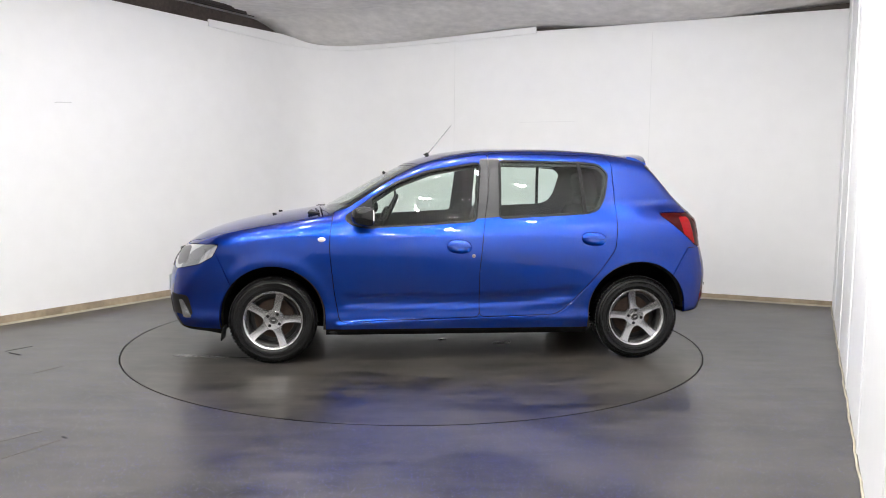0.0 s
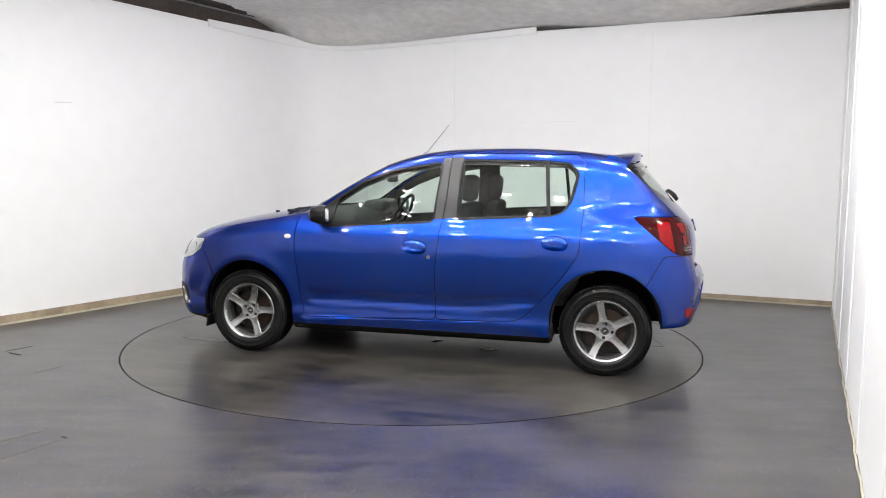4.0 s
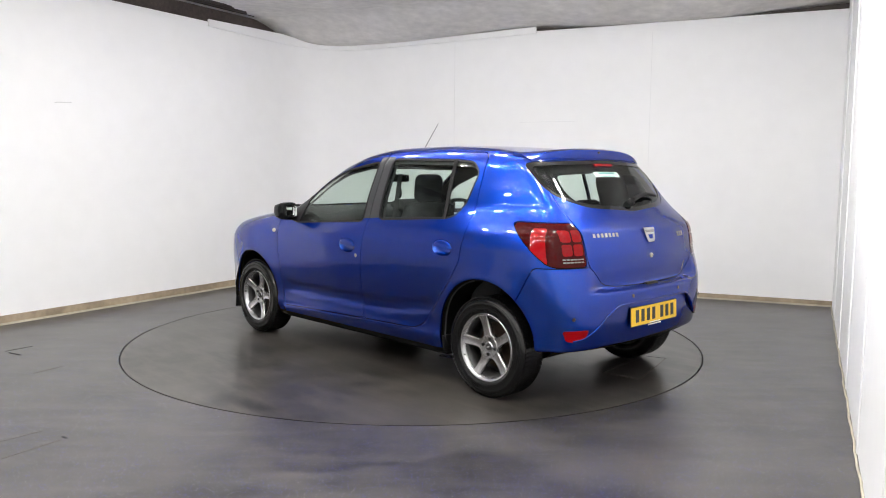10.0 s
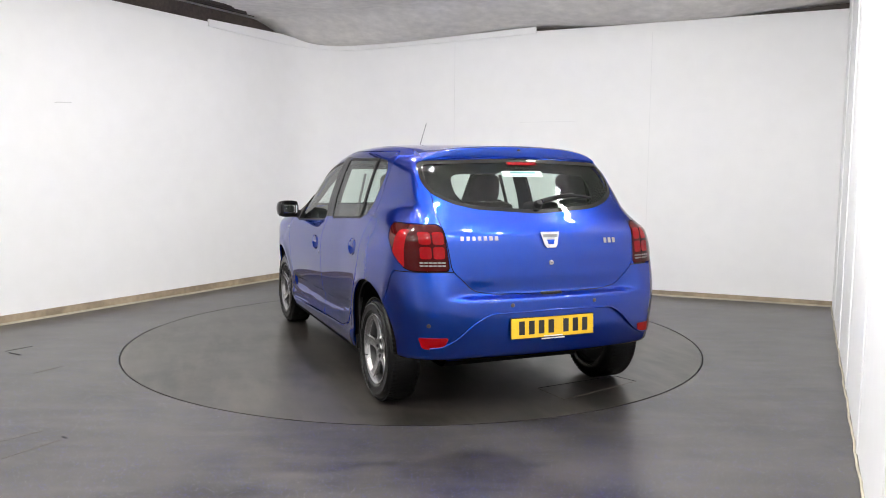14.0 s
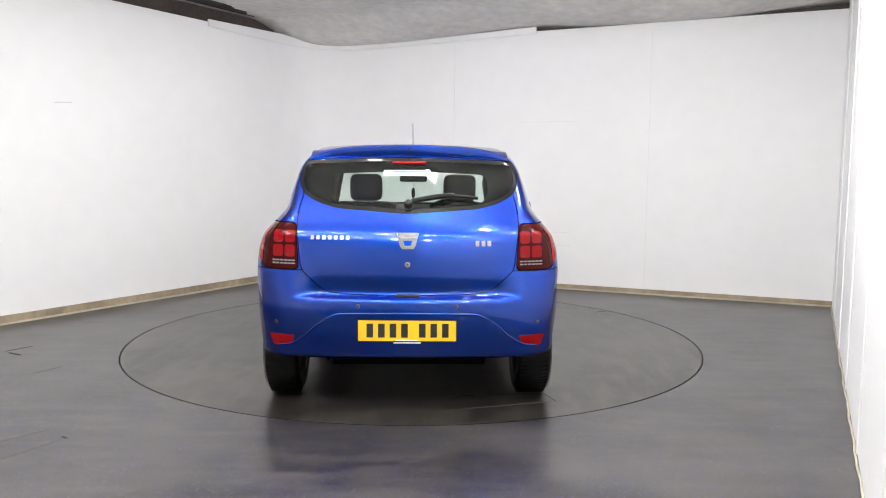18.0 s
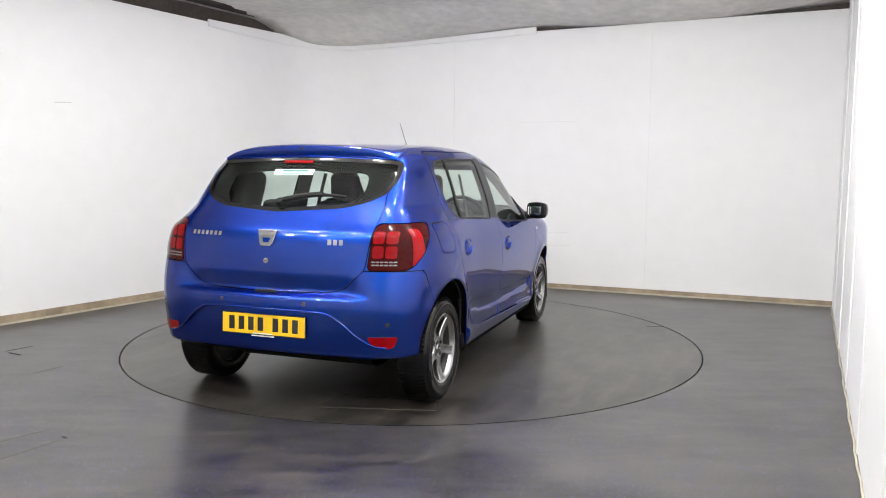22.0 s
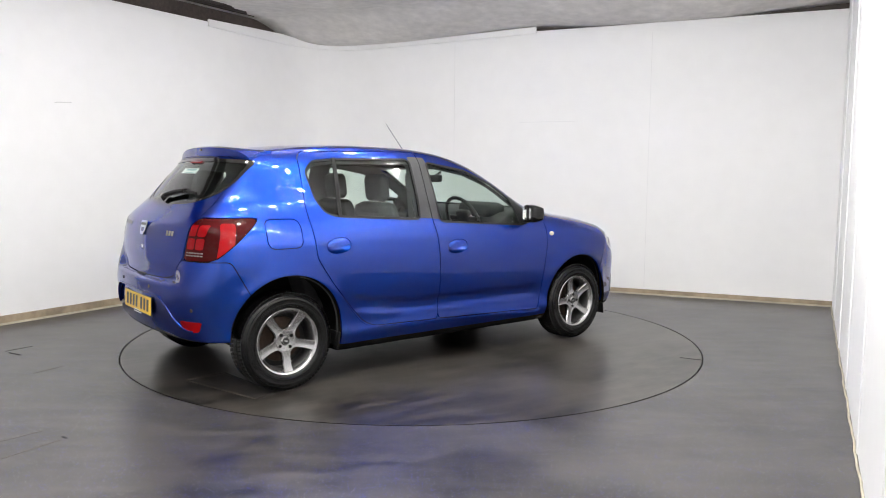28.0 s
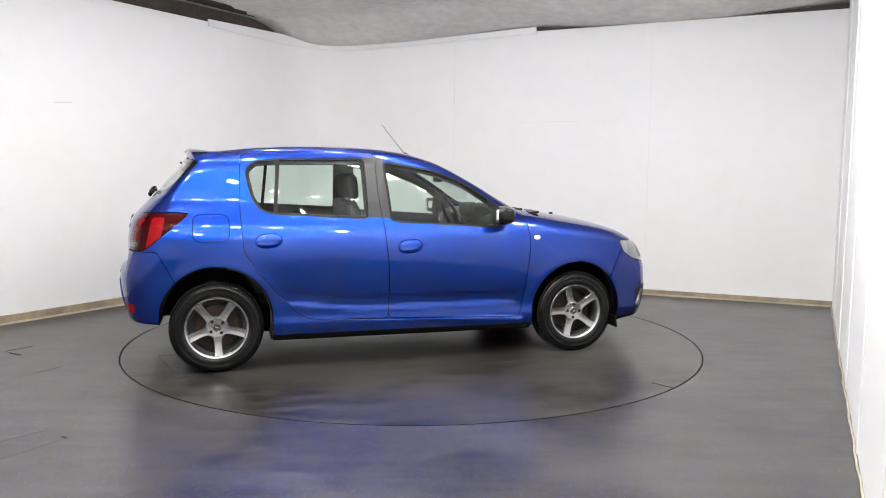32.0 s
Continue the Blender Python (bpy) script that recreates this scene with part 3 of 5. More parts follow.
def arch(V):
    f = np.full(len(V), 1e9)
    for ax, az, r in ((1.293, 0.325, 0.362), (-1.295, 0.350, 0.366)):
        d = np.hypot(V[:, 0] - ax, np.maximum(V[:, 2] - az, 0)) - r
        f = np.minimum(f, np.maximum(d, 0.45 - np.abs(V[:, 1])))
    return f


FRONT_GLASS = [(-0.112, 1.003), (-0.150, 1.398), (0.20, 1.343), (0.44, 1.256), (0.62, 1.138), (0.795, 1.015), (0.74, 0.975), (0.64, 0.957)]
REAR_GLASS = [(-0.291, 1.024), (-0.302, 1.417), (-0.88, 1.408), (-1.03, 1.395), (-1.088, 1.335), (-1.050, 1.165), (-1.0, 1.085), (-0.93, 1.062)]
FRONT_DOOR = [(0.875, 1.073), (0.900, 0.887), (0.900, 0.771), (0.871, 0.497), (0.835, 0.291), (-0.145, 0.322), (-0.141, 0.648), (-0.169, 0.926), (-0.206, 1.18), (-0.218, 1.474), (0.20, 1.412), (0.47, 1.312), (0.67, 1.190)]
REAR_DOOR = [(-0.145, 0.322), (-0.141, 0.648), (-0.169, 0.926), (-0.206, 1.18), (-0.218, 1.474), (-1.08, 1.464), (-1.128, 1.425), (-1.134, 1.046), (-1.113, 0.805), (-1.002, 0.643), (-0.882, 0.502), (-0.762, 0.373), (-0.681, 0.334)]
TAILGATE = [(0.0, 0.682), (0.35, 0.688), (0.452, 0.704), (0.515, 0.765), (0.572, 0.815), (0.602, 1.05), (0.606, 1.13), (0.588, 1.213), (0.612, 1.28), (0.606, 1.402), (0.0, 1.440)]
REAR_SCREEN = [(0.0, 1.110), (0.385, 1.136), (0.506, 1.168), (0.592, 1.215), (0.624, 1.28), (0.618, 1.402), (0.0, 1.425)]

car = thing("car", "metallic blue five-door hatchback with grey alloy wheels", "car")
whole = skin()
cut = Cutter(whole)
cut.take(arch, 0.0)
under = clip(cut.rest, np.minimum(cut.rest[0][:, 2] - 0.240, np.maximum(cut.rest[1][:, 2] + 0.985, cut.rest[0][:, 2] - 0.40)))
cut.rest = clip(cut.rest, -np.minimum(cut.rest[0][:, 2] - 0.240, np.maximum(cut.rest[1][:, 2] + 0.985, cut.rest[0][:, 2] - 0.40)))
shell("underbody", under, ARCH, car, 0.0)
# glass with its black seal; the pillar trim between the side windows
windows = {}
for s in (1, -1):
    windows["front", s] = (cut.take(on_side(FRONT_GLASS, 0.03, s, 0.014), 0.0), on_side(FRONT_GLASS, 0.025, s))
    windows["rear", s] = (cut.take(on_side(REAR_GLASS, 0.03, s, 0.014), 0.0), on_side(REAR_GLASS, 0.025, s))
windows["back", 0] = (cut.take(on_back(REAR_SCREEN, 0.05, 0.0), 0.0), on_back(REAR_SCREEN, 0.05, -0.022))
SCREEN = [(1.02, 0.0), (0.995, 0.35), (0.90, 0.66), (0.80, 0.70), (0.27, 0.575), (0.34, 0.30), (0.36, 0.0)]
windows["wind", 0] = (cut.take(on_top(SCREEN, 0.03), 0.0), on_top(SCREEN, 0.03, -0.03))
doors = {}
for s in (1, -1):
    for nm, pts in (("front", FRONT_DOOR), ("rear", REAR_DOOR)):
        mesh = cut.take(on_side(pts, 0.035, s))
        doors[nm, s] = mesh
lamp_f = lambda s: (lambda V: smax(smax(V[:, 2] - 1.060, 0.815 - V[:, 2], 0.03), smax(0.594 + 0.09 * (V[:, 2] - 0.93) - s * V[:, 1], (V[:, 0] + 1.475 + (1.035 - V[:, 2]) * 1.20) * 0.64, 0.03), 0.03))
lamps = {s: cut.take(lamp_f(s)) for s in (1, -1)}
tailgate = cut.take(on_back(TAILGATE, 0.05))
bumper_r = cut.take(lambda V: smax(V[:, 2] - 0.812, (V[:, 0] + 1.655 - (0.812 - V[:, 2]) * 0.55) * 0.88, 0.02))
HEAD = [(1.852, 0.822), (1.652, 0.835), (1.70, 0.745), (1.80, 0.690), (2.0, 0.640), (2.06, 0.73), (2.0, 0.80)]
heads = {s: cut.take(lambda V, s=s: np.maximum(np.maximum(outline(V[:, 0], V[:, 2], fillet(HEAD, 0.014)), 1.5 - V[:, 0]), 0.40 - s * V[:, 1])) for s in (1, -1)}
BONNET = [(1.0, 0.0), (0.985, 0.4), (0.90, 0.70), (1.25, 0.735), (1.62, 0.70), (1.80, 0.62), (1.93, 0.40), (1.985, 0.0)]
hood_panel = cut.take(on_top(BONNET, 0.04))
bumper_f = cut.take(lambda V: np.maximum(V[:, 2] - 0.77, (1.66 - (0.73 - V[:, 2]) * 0.45 - V[:, 0]) * 0.9))
flap = cut.take(lambda V: np.maximum(outline(V[:, 0], V[:, 2], fillet([(-1.205, 1.048), (-1.205, 0.876), (-1.432, 0.876), (-1.432, 1.048)], 0.05)), V[:, 1] + 0.5))
roof_panel = cut.take(lambda V: np.maximum(np.maximum(np.abs(V[:, 1]) - 0.545, 1.36 - V[:, 2]), -1.46 - V[:, 0]), 0.0015)
shell("body_shell", cut.rest, PAINT, car, 0.013)
# black shell added behind the panels, standing in for shade in their gaps
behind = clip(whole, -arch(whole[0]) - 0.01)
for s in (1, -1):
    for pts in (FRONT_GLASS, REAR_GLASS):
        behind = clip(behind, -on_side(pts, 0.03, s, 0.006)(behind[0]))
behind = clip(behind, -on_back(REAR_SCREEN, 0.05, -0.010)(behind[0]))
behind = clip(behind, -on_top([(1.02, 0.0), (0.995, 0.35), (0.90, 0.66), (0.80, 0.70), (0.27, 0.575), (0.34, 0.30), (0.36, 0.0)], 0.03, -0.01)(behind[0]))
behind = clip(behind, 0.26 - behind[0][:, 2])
shell("gap_shade_shell", behind, ARCH, car, 0.0, 0.031, "black shell added as the shade inside the panel gaps")
shell("roof", roof_panel, PAINT, car, 0.008)
shell("bonnet", hood_panel, PAINT, car)
tg = shell("tailgate", tailgate, PAINT, car)
ridge = curve([0.0, 0.36, 0.47, 0.556, 0.646, 0.75, 0.86], [0.593, 0.585, 0.53, 0.454, 0.408, 0.400, 0.43])
below = lambda V: np.maximum(V[:, 2] - ridge(np.abs(V[:, 1])), V[:, 0] + 1.60) * 0.8
upper = clip(bumper_r, -below(bumper_r[0]))
valance = clip(bumper_r, below(bumper_r[0]))
rb = shell("rear_bumper", upper, PAINT, car, 0.014)
# the lower face sinks in behind the ridge, most of all behind the plate
sink = 0.004 + 0.016 * step(0.62, 0.40, np.abs(valance[0][:, 1]))
shell("lower_face", (valance[0] + sink[:, None] * np.array([[1.0, 0, 0]]), valance[1], valance[2]), PAINT, rb, 0.02)
fb = shell("front_bumper", bumper_f, PAINT, car)
shell("fuel_flap", flap, PAINT, car)
door, pockets = {}, {}
HANDLES = {"front": (0.006, 0.822), "rear": (-0.955, 0.876)}
for (nm, s), mesh in doors.items():
    hx, hz = HANDLES[nm]
    small = refine(clip(mesh, np.maximum(np.abs(mesh[0][:, 0] - hx) - 0.14, np.abs(mesh[0][:, 2] - hz) - 0.10)), 2)
    far = np.maximum(np.abs(mesh[0][:, 0] - hx) - 0.14, np.abs(mesh[0][:, 2] - hz) - 0.10)
    mesh = clip(mesh, -far)
    ell = lambda V, k: (np.abs((V[:, 0] - hx) / (0.088 * k)) ** 2.4 + np.abs((V[:, 2] - hz - 0.06 * (V[:, 0] - hx)) / (0.049 * k)) ** 2.4) ** (1 / 2.4) - 1
    around = clip(small, -ell(small[0], 1.0) * 0.06)
    dish = clip(small, ell(small[0], 1.0) * 0.06)
    r = np.clip(ell(dish[0], 1.0) + 1, 0, 1)
    bowl = renormal((dish[0] - dish[1] * (0.002 + 0.026 * (1 - r ** 3))[:, None], dish[1], dish[2]))
    lid = clip(small, np.maximum(ell(small[0], 0.93), (hz + 0.002 + 0.06 * (small[0][:, 0] - hx) - small[0][:, 2]) * 20) * 0.05)
    r = np.clip((ell(lid[0], 0.93) + 1), 0, 1)
    lid = renormal((lid[0] + lid[1] * (0.009 * (1 - r ** 4) - 0.001)[:, None], lid[1], lid[2]))
    pockets[nm, s] = (bowl, lid)
    m2 = [np.concatenate([mesh[0], around[0]]), np.concatenate([mesh[1], around[1]]), np.concatenate([mesh[2], around[2] + len(mesh[0])])]
    mesh = tuple(m2)
    pil = on_side([(-0.100, 1.012), (-0.158, 1.436), (-0.300, 1.440), (-0.296, 1.028)], 0.01, s)(mesh[0])
    door[nm, s] = shell(nm + "_door", clip(mesh, -pil), PAINT, car)
    shell("handle_pocket", pockets[nm, s][0], PAINT, door[nm, s], 0.0)
    shell("door_handle", pockets[nm, s][1], PAINT, door[nm, s], 0.012, 0.0, "body-coloured pull handle")
    shell("pillar_trim", clip(mesh, pil), SATIN, door[nm, s], 0.01, 0.0, "satin black pillar film")
for (nm, s), (mesh, inner) in windows.items():
    parent = {"front": door.get(("front", s)), "rear": door.get(("rear", s)), "back": tg, "wind": car}[nm]
    pane = clip(mesh, inner(mesh[0]))
    seal = clip(mesh, -inner(mesh[0]))
    shell({"wind": "windscreen", "back": "rear_window"}.get(nm, "window"), pane, GLASS, parent, 0.0, 0.005, "tinted glass")
    shell("window_seal" if nm in ("front", "rear") else "screen_border", seal, GLOSSBLACK if nm in ("back", "wind") else BLACK, parent, 0.012, 0.002, "black rubber edging")
lamp_obs, head_obs = {}, {}
for s in (1, -1):
    lamp_obs[s] = shell("tail_lamp", lamps[s], DARKRED, car, 0.03, 0.0, "dark red tail lamp")
    head_obs[s] = shell("headlamp", heads[s], CLEAR, car, 0.03, 0.0, "clear headlamp")
# the lining inside the cabin, open at the windows
inside = clip(whole, -arch(whole[0]) - 0.02)
for s in (1, -1):
    for pts in (FRONT_GLASS, REAR_GLASS):
        inside = clip(inside, -on_side(pts, 0.03, s, -0.012)(inside[0]))
REAR_OPENING = [(0.0, 1.125), (0.33, 1.150), (0.41, 1.185), (0.455, 1.24), (0.45, 1.345), (0.0, 1.365)]
inside = clip(inside, -on_back(REAR_OPENING, 0.07)(inside[0]))
inside = clip(inside, -on_top(SCREEN, 0.03, -0.03)(inside[0]))
inside = clip(inside, inside[0][:, 0] - 1.15)
inside = clip(inside, np.minimum(-1.70 - inside[0][:, 0], 0.68 - inside[0][:, 2]))
rear_lining = clip(inside, inside[0][:, 0] + 1.22)
inside = clip(inside, -1.22 - inside[0][:, 0])
shell("tailgate_lining", rear_lining, ARCH, car, 0.0, 0.034, "black lining round the rear window", True)
shell("door_lining", clip(inside, inside[0][:, 2] - 1.40), TRIM, car, 0.0, 0.035, "dark grey cabin lining", True)
shell("headlining", clip(inside, 1.40 - inside[0][:, 2]), LINING, car, 0.0, 0.030, "grey fabric headlining", True)


# ---------------------------------------------------------------- wheels
def make_wheel():
    """A wheel about the y axis, its outer face towards +y, as parts under one part."""
    R, W = 0.303, 0.19
    prof = [(0.200, -0.085), (0.235, -0.098), (0.270, -0.096), (0.293, -0.080), (0.301, -0.055), (0.303, 0.0), (0.301, 0.055), (0.293, 0.080), (0.270, 0.096), (0.262, 0.0985), (0.258, 0.097), (0.236, 0.098), (0.222, 0.097), (0.208, 0.090), (0.200, 0.082)]
    tyre = lathe(prof, 96)
    for k in range(72):                                       # tread blocks
        a = 2 * math.pi * k / 72
        for y0, sk in ((-0.056, 0.02), (0.0, -0.02), (0.056, 0.02)):
            m = Matrix.Rotation(-a, 4, "Y") @ Matrix.Translation((R - 0.0028, y0, 0)) @ Matrix.Rotation(sk * 10, 4, "X")
            box(tyre, m, (0.006, 0.044, 0.019))
    return tyre, R, W


def wheel_parts(parent, s):
    tyre, R, W = make_wheel()
    t = smooth(part("tyre", tyre, RUBBER, parent), 40)
    for r0 in (0.222, 0.276):
        smooth(part("sidewall_rib", lathe([(r0, 0.0965), (r0 + 0.0015, 0.0995), (r0 + 0.003, 0.0965)], 72), RUBBER, t), 20)
    bm = bmesh.new()
    for a0, n in ((0.4, 7), (2.3, 5), (3.6, 7), (5.4, 5)):
        for k in range(n):
            a = a0 + 0.055 * k
            box(bm, Matrix.Rotation(-a, 4, "Y") @ Matrix.Translation((0.249, 0.0985, 0)), (0.014, 0.0025, 0.009))
    tagged(part("sidewall_marks", bm, RUBBER, t), kind="stuff")
    # barrel split from the rim; its dark colour carries the shade behind the spokes
    barrel = lathe([(0.190, -0.080), (0.203, -0.078), (0.206, -0.084), (0.196, -0.06), (0.172, -0.04), (0.170, 0.05), (0.182, 0.062)], 72)
    smooth(part("rim_barrel", barrel, DARKALLOY, parent, "rim barrel with the shade behind the spokes in its dark colour"), 50)
    rim = lathe([(0.181, 0.060), (0.184, 0.072), (0.190, 0.080), (0.194, 0.088), (0.203, 0.091), (0.2075, 0.087), (0.204, 0.080)], 72)
    smooth(part("rim", rim, ALLOY, parent, "grey alloy rim"), 50)
    back = lathe([(0.03, -0.02), (0.138, -0.02), (0.141, -0.028), (0.03, -0.03)], 48)
    smooth(part("brake_disc", back, RUST, parent, "rust-brown brake disc"), 30)
    drum = lathe([(0.001, -0.035), (0.185, -0.035), (0.187, -0.06), (0.001, -0.06)], 40)
    part("backplate", drum, DARKALLOY, parent)
    # spokes: five broad arms, hollow between, tapering outward
    for k in range(5):
        a = 2 * math.pi * k / 5 + 0.576
        bm = bmesh.new()
        prev = None
        n = 14
        for i in range(n + 1):
            u = i / n
            r = 0.052 + (0.196 - 0.052) * u
            half = 0.0265 + 0.022 * math.exp(-(r - 0.052) / 0.014) + 0.006 * u ** 4
            top = 0.060 + 0.024 * u - 0.008 * math.sin(u * math.pi)
            th = 0.034 - 0.008 * u
            sec = [(-half, top - th), (-half, top - 0.007), (-half + 0.005, top), (-half * 0.30, top - 0.0025), (half * 0.30, top - 0.0025), (half - 0.005, top), (half, top - 0.007), (half, top - th)]
            ring = [bm.verts.new((r, y, z)) for z, y in [(q[0], q[1]) for q in sec]]
            if prev:
                for j in range(8):
                    bm.faces.new((prev[j], prev[(j + 1) % 8], ring[(j + 1) % 8], ring[j]))
            else:
                bm.faces.new(ring)
            prev = ring
        bm.faces.new(prev[::-1])
        bmesh.ops.recalc_face_normals(bm, faces=bm.faces)
        bmesh.ops.rotate(bm, verts=bm.verts, cent=(0, 0, 0), matrix=Matrix.Rotation(-a, 3, "Y"))
        smooth(part("spoke", bm, ALLOY, parent), 30)
    hub = lathe([(0.001, 0.060), (0.024, 0.061), (0.027, 0.057), (0.029, 0.055), (0.064, 0.0595), (0.074, 0.052), (0.076, 0.028), (0.001, 0.028)], 40)
    smooth(part("hub", hub, ALLOY, parent), 30)
    cap = lathe([(0.001, 0.064), (0.020, 0.0635), (0.023, 0.060)], 32)
    smooth(part("hub_cap", cap, DARKALLOY, parent, "dull grey hub cap"), 30)
    part("cap_mark", block(Matrix.Translation((0, 0.065, 0)), (0.022, 0.002, 0.008)), SILVER, parent)
    for k in range(4):
        a = 2 * math.pi * k / 4 + 0.6
        bm = lathe([(0.001, 0.0600), (0.0105, 0.0605), (0.0125, 0.050)], 12, m=Matrix.Translation((0.048 * math.cos(a), 0, 0.048 * math.sin(a))))
        part("wheel_bolt", bm, BLACK, parent)
    bm = rod(bmesh.new(), (0.19, 0.075, 0.01), (0.178, 0.098, 0.01), 0.003)
    part("valve", bm, BLACK, parent)


first = new("wheel")
first.parent = car
wheel_parts(first, 1)
first.matrix_basis = pose(1.293, 0.725, 0.303)
tagged(first, "grey five-spoke alloy wheel with black tyre")
for x, y, rz, ry in ((-1.295, 0.735, 0, 26), (1.293, -0.725, 180, 32), (-1.295, -0.735, 180, -18)):
    copy_thing(first, pose(x, y, 0.303, 0, 0, rz) @ pose(0, 0, 0, 0, ry, 0))
# wheel wells
for ax, az, r in ((1.293, 0.325, 0.366), (-1.295, 0.350, 0.370)):
    for s in (1, -1):
        bm = bmesh.new()
        prev = None
        for i in range(25):
            a = math.pi * (i - 2) / 20
            x, z = ax + r * math.cos(a), az + r * math.sin(a)
            z = max(z, 0.2 if ax > 0 or x > ax else 0.335)
            row = [bm.verts.new((x, s * 0.46, z)), bm.verts.new((x, s * 0.62, z)), bm.verts.new((x, s * 0.80, z))]
            mid = bm.verts.new((ax, s * 0.46, az))
            if prev:
                for j in range(2):
                    bm.faces.new((prev[j], prev[j + 1], row[j + 1], row[j]))
                bm.faces.new((prev[0], row[0], mid))
            prev = row
        smooth(part("wheel_arch_liner", bm, ARCH, car), 40)


# ---------------------------------------------------------------- rear of the car
def tail_x(y, z):
    y = abs(y)
    o = float(step(0.46, 0.64, y))
    return float(tail_line(z)) * (1 - o) + float(corner_line(z)) * o + (0.15 + 0.08 * float(step(1.0, 1.2, z))) * y * y + 0.22 * y ** 6


def roof_z(x, y):
    return float(roof_line(x + 0.17 * y * y)) - 0.055 * y * y - 0.05 * y ** 4


def on_tail(y, z, out=0.0):
    """A pose on the rear face, its x axis along the car's y axis, its z axis up the panel."""
    dz = 0.01
    up = Vector((tail_x(y, z + dz) - tail_x(y, z - dz), 0, 2 * dz)).normalized()
    across = Vector((tail_x(y + dz, z) - tail_x(y - dz, z), 2 * dz, 0)).normalized()
    n = across.cross(up).normalized() * -1
    n = n if n.x < 0 else -n
    up = n.cross(across) if n.cross(across).z > 0 else across.cross(n)
    m = Matrix((across, n, up)).transposed().to_4x4()
    m.translation = Vector((tail_x(y, z), y, z)) + n * out
    return m


def plate_outline(pts, m, t0, t1, holes=()):
    """A flat prism over (u, w) points in the plane of a pose, from t0 to t1 along its normal."""
    bm = prism(pts, t0, t1)
    q = Matrix(((1, 0, 0, 0), (0, 0, 1, 0), (0, 1, 0, 0), (0, 0, 0, 1)))
    bmesh.ops.transform(bm, verts=bm.verts, matrix=m @ q)
    bmesh.ops.recalc_face_normals(bm, faces=bm.faces)
    return bm


# spoiler over the rear window
def make_spoiler():
    bm = bmesh.new()
    prev = None
    n = 36
    for i in range(n + 1):
        y = -0.575 + 1.15 * i / n
        k = abs(y) / 0.575
        xe = -1.490 + 0.22 * y * y
        x0 = -1.33 + 0.06 * k ** 4
        thick = 0.074 * (1 - 0.7 * k ** 4)
        zt = roof_z(x0, y)
        ze = 1.490 - 0.09 * y * y - 1.15 * y ** 6
        sec = [(x0, zt - 0.02), (x0, zt + 0.003), (x0 * 0.55 + xe * 0.45, (zt * 0.55 + ze * 0.45) + 0.009), (xe + 0.02, ze + 0.004), (xe, ze - 0.004), (xe - 0.002, ze - thick * 0.6), (xe + 0.015, ze - thick), (xe + 0.08, ze - thick - 0.018)]
        ring = [bm.verts.new((x, y, z)) for x, z in sec]
        if prev:
            for j in range(len(sec)):
                bm.faces.new((prev[j], prev[(j + 1) % len(sec)], ring[(j + 1) % len(sec)], ring[j]))
        else:
            bm.faces.new(ring)
        prev = ring
    bm.faces.new(prev[::-1])
    bmesh.ops.recalc_face_normals(bm, faces=bm.faces)
    return bm


spoiler = smooth(part("spoiler", make_spoiler(), PAINT, car), 40)
part("washer_nozzle", block(pose(-1.493, 0.0, 1.470), (0.012, 0.018, 0.012), 0.003), BLACK, spoiler)
for s in (1, -1):
    bm = bmesh.new()
    bmesh.ops.create_uvsphere(bm, u_segments=12, v_segments=8, radius=0.006, matrix=pose(-1.425, s * 0.50, 1.44))
    smooth(part("rubber_stop", bm, BLACK, spoiler))

# reflectors, sensors, plate
for s in (1, -1):
    poly = fillet([(0.748, 0.466), (0.600, 0.466), (0.630, 0.394), (0.726, 0.406)], 0.012)
    up2 = refine(upper, 1)
    mesh = clip(up2, np.maximum(outline(s * up2[0][:, 1], up2[0][:, 2], poly), up2[0][:, 0] + 1.0))
    shell("rear_reflector", mesh, RED, rb, 0.01, -0.003, "red reflector in the bumper")
    for y, z in ((0.258, 0.632), (0.705, 0.533)):
        m = on_tail(s * y, z, 0.001)
        bm = lathe([(0.001, 0.003), (0.009, 0.003), (0.011, 0.0)], 20, m=m)
        smooth(part("parking_sensor", bm, SATIN, rb, "small dark parking sensor"))

plate = part("number_plate", block(Matrix(), (0.520, 0.006, 0.111), 0.003, 1), YELLOW, car, "yellow number plate")
PLATE = pose(-1.928, 0, 0.500, 0, 0, 0) @ Matrix.Rotation(radians(90), 4, "Z") @ Matrix.Rotation(radians(2.5), 4, "X")
plate.matrix_basis = PLATE
part("plate_border", block(pose(0, -0.0025, 0), (0.528, 0.006, 0.119), 0.003, 1), INK, plate)
x = 0.222
for k, w in enumerate((0.05, 0.05, 0.05, 0.05, 0.0, 0.05, 0.05, 0.05)):
    if w:
        part("character_bar", block(pose(x - w / 2, 0.0035, 0.002), (w * 0.70, 0.0012, 0.074), 0.0), INK, plate)
        x -= 0.061
    else:
        x -= 0.033
part("maker_line", block(pose(0.0, 0.0035, -0.050), (0.12, 0.001, 0.006)), LABEL, plate)
for s in (1, -1):
    bm = lathe([(0.001, 0.006), (0.005, 0.005), (0.006, 0.003)], 12, m=pose(s * 0.242, 0, 0))
    part("plate_screw", bm, YELLOW, plate)
part("dealer_strip", block(PLATE @ pose(0, 0.0, -0.064), (0.145, 0.003, 0.007), 0.001, 1), LABEL, rb, "thin white strip below the plate")

# the raised lip that frames the lower face
pts = []
for i in range(61):
    y = -0.80 + 1.6 * i / 60
    z = float(ridge(abs(y)))
    pts.append((tail_x(y, z) - 0.001, y, z + 0.003))
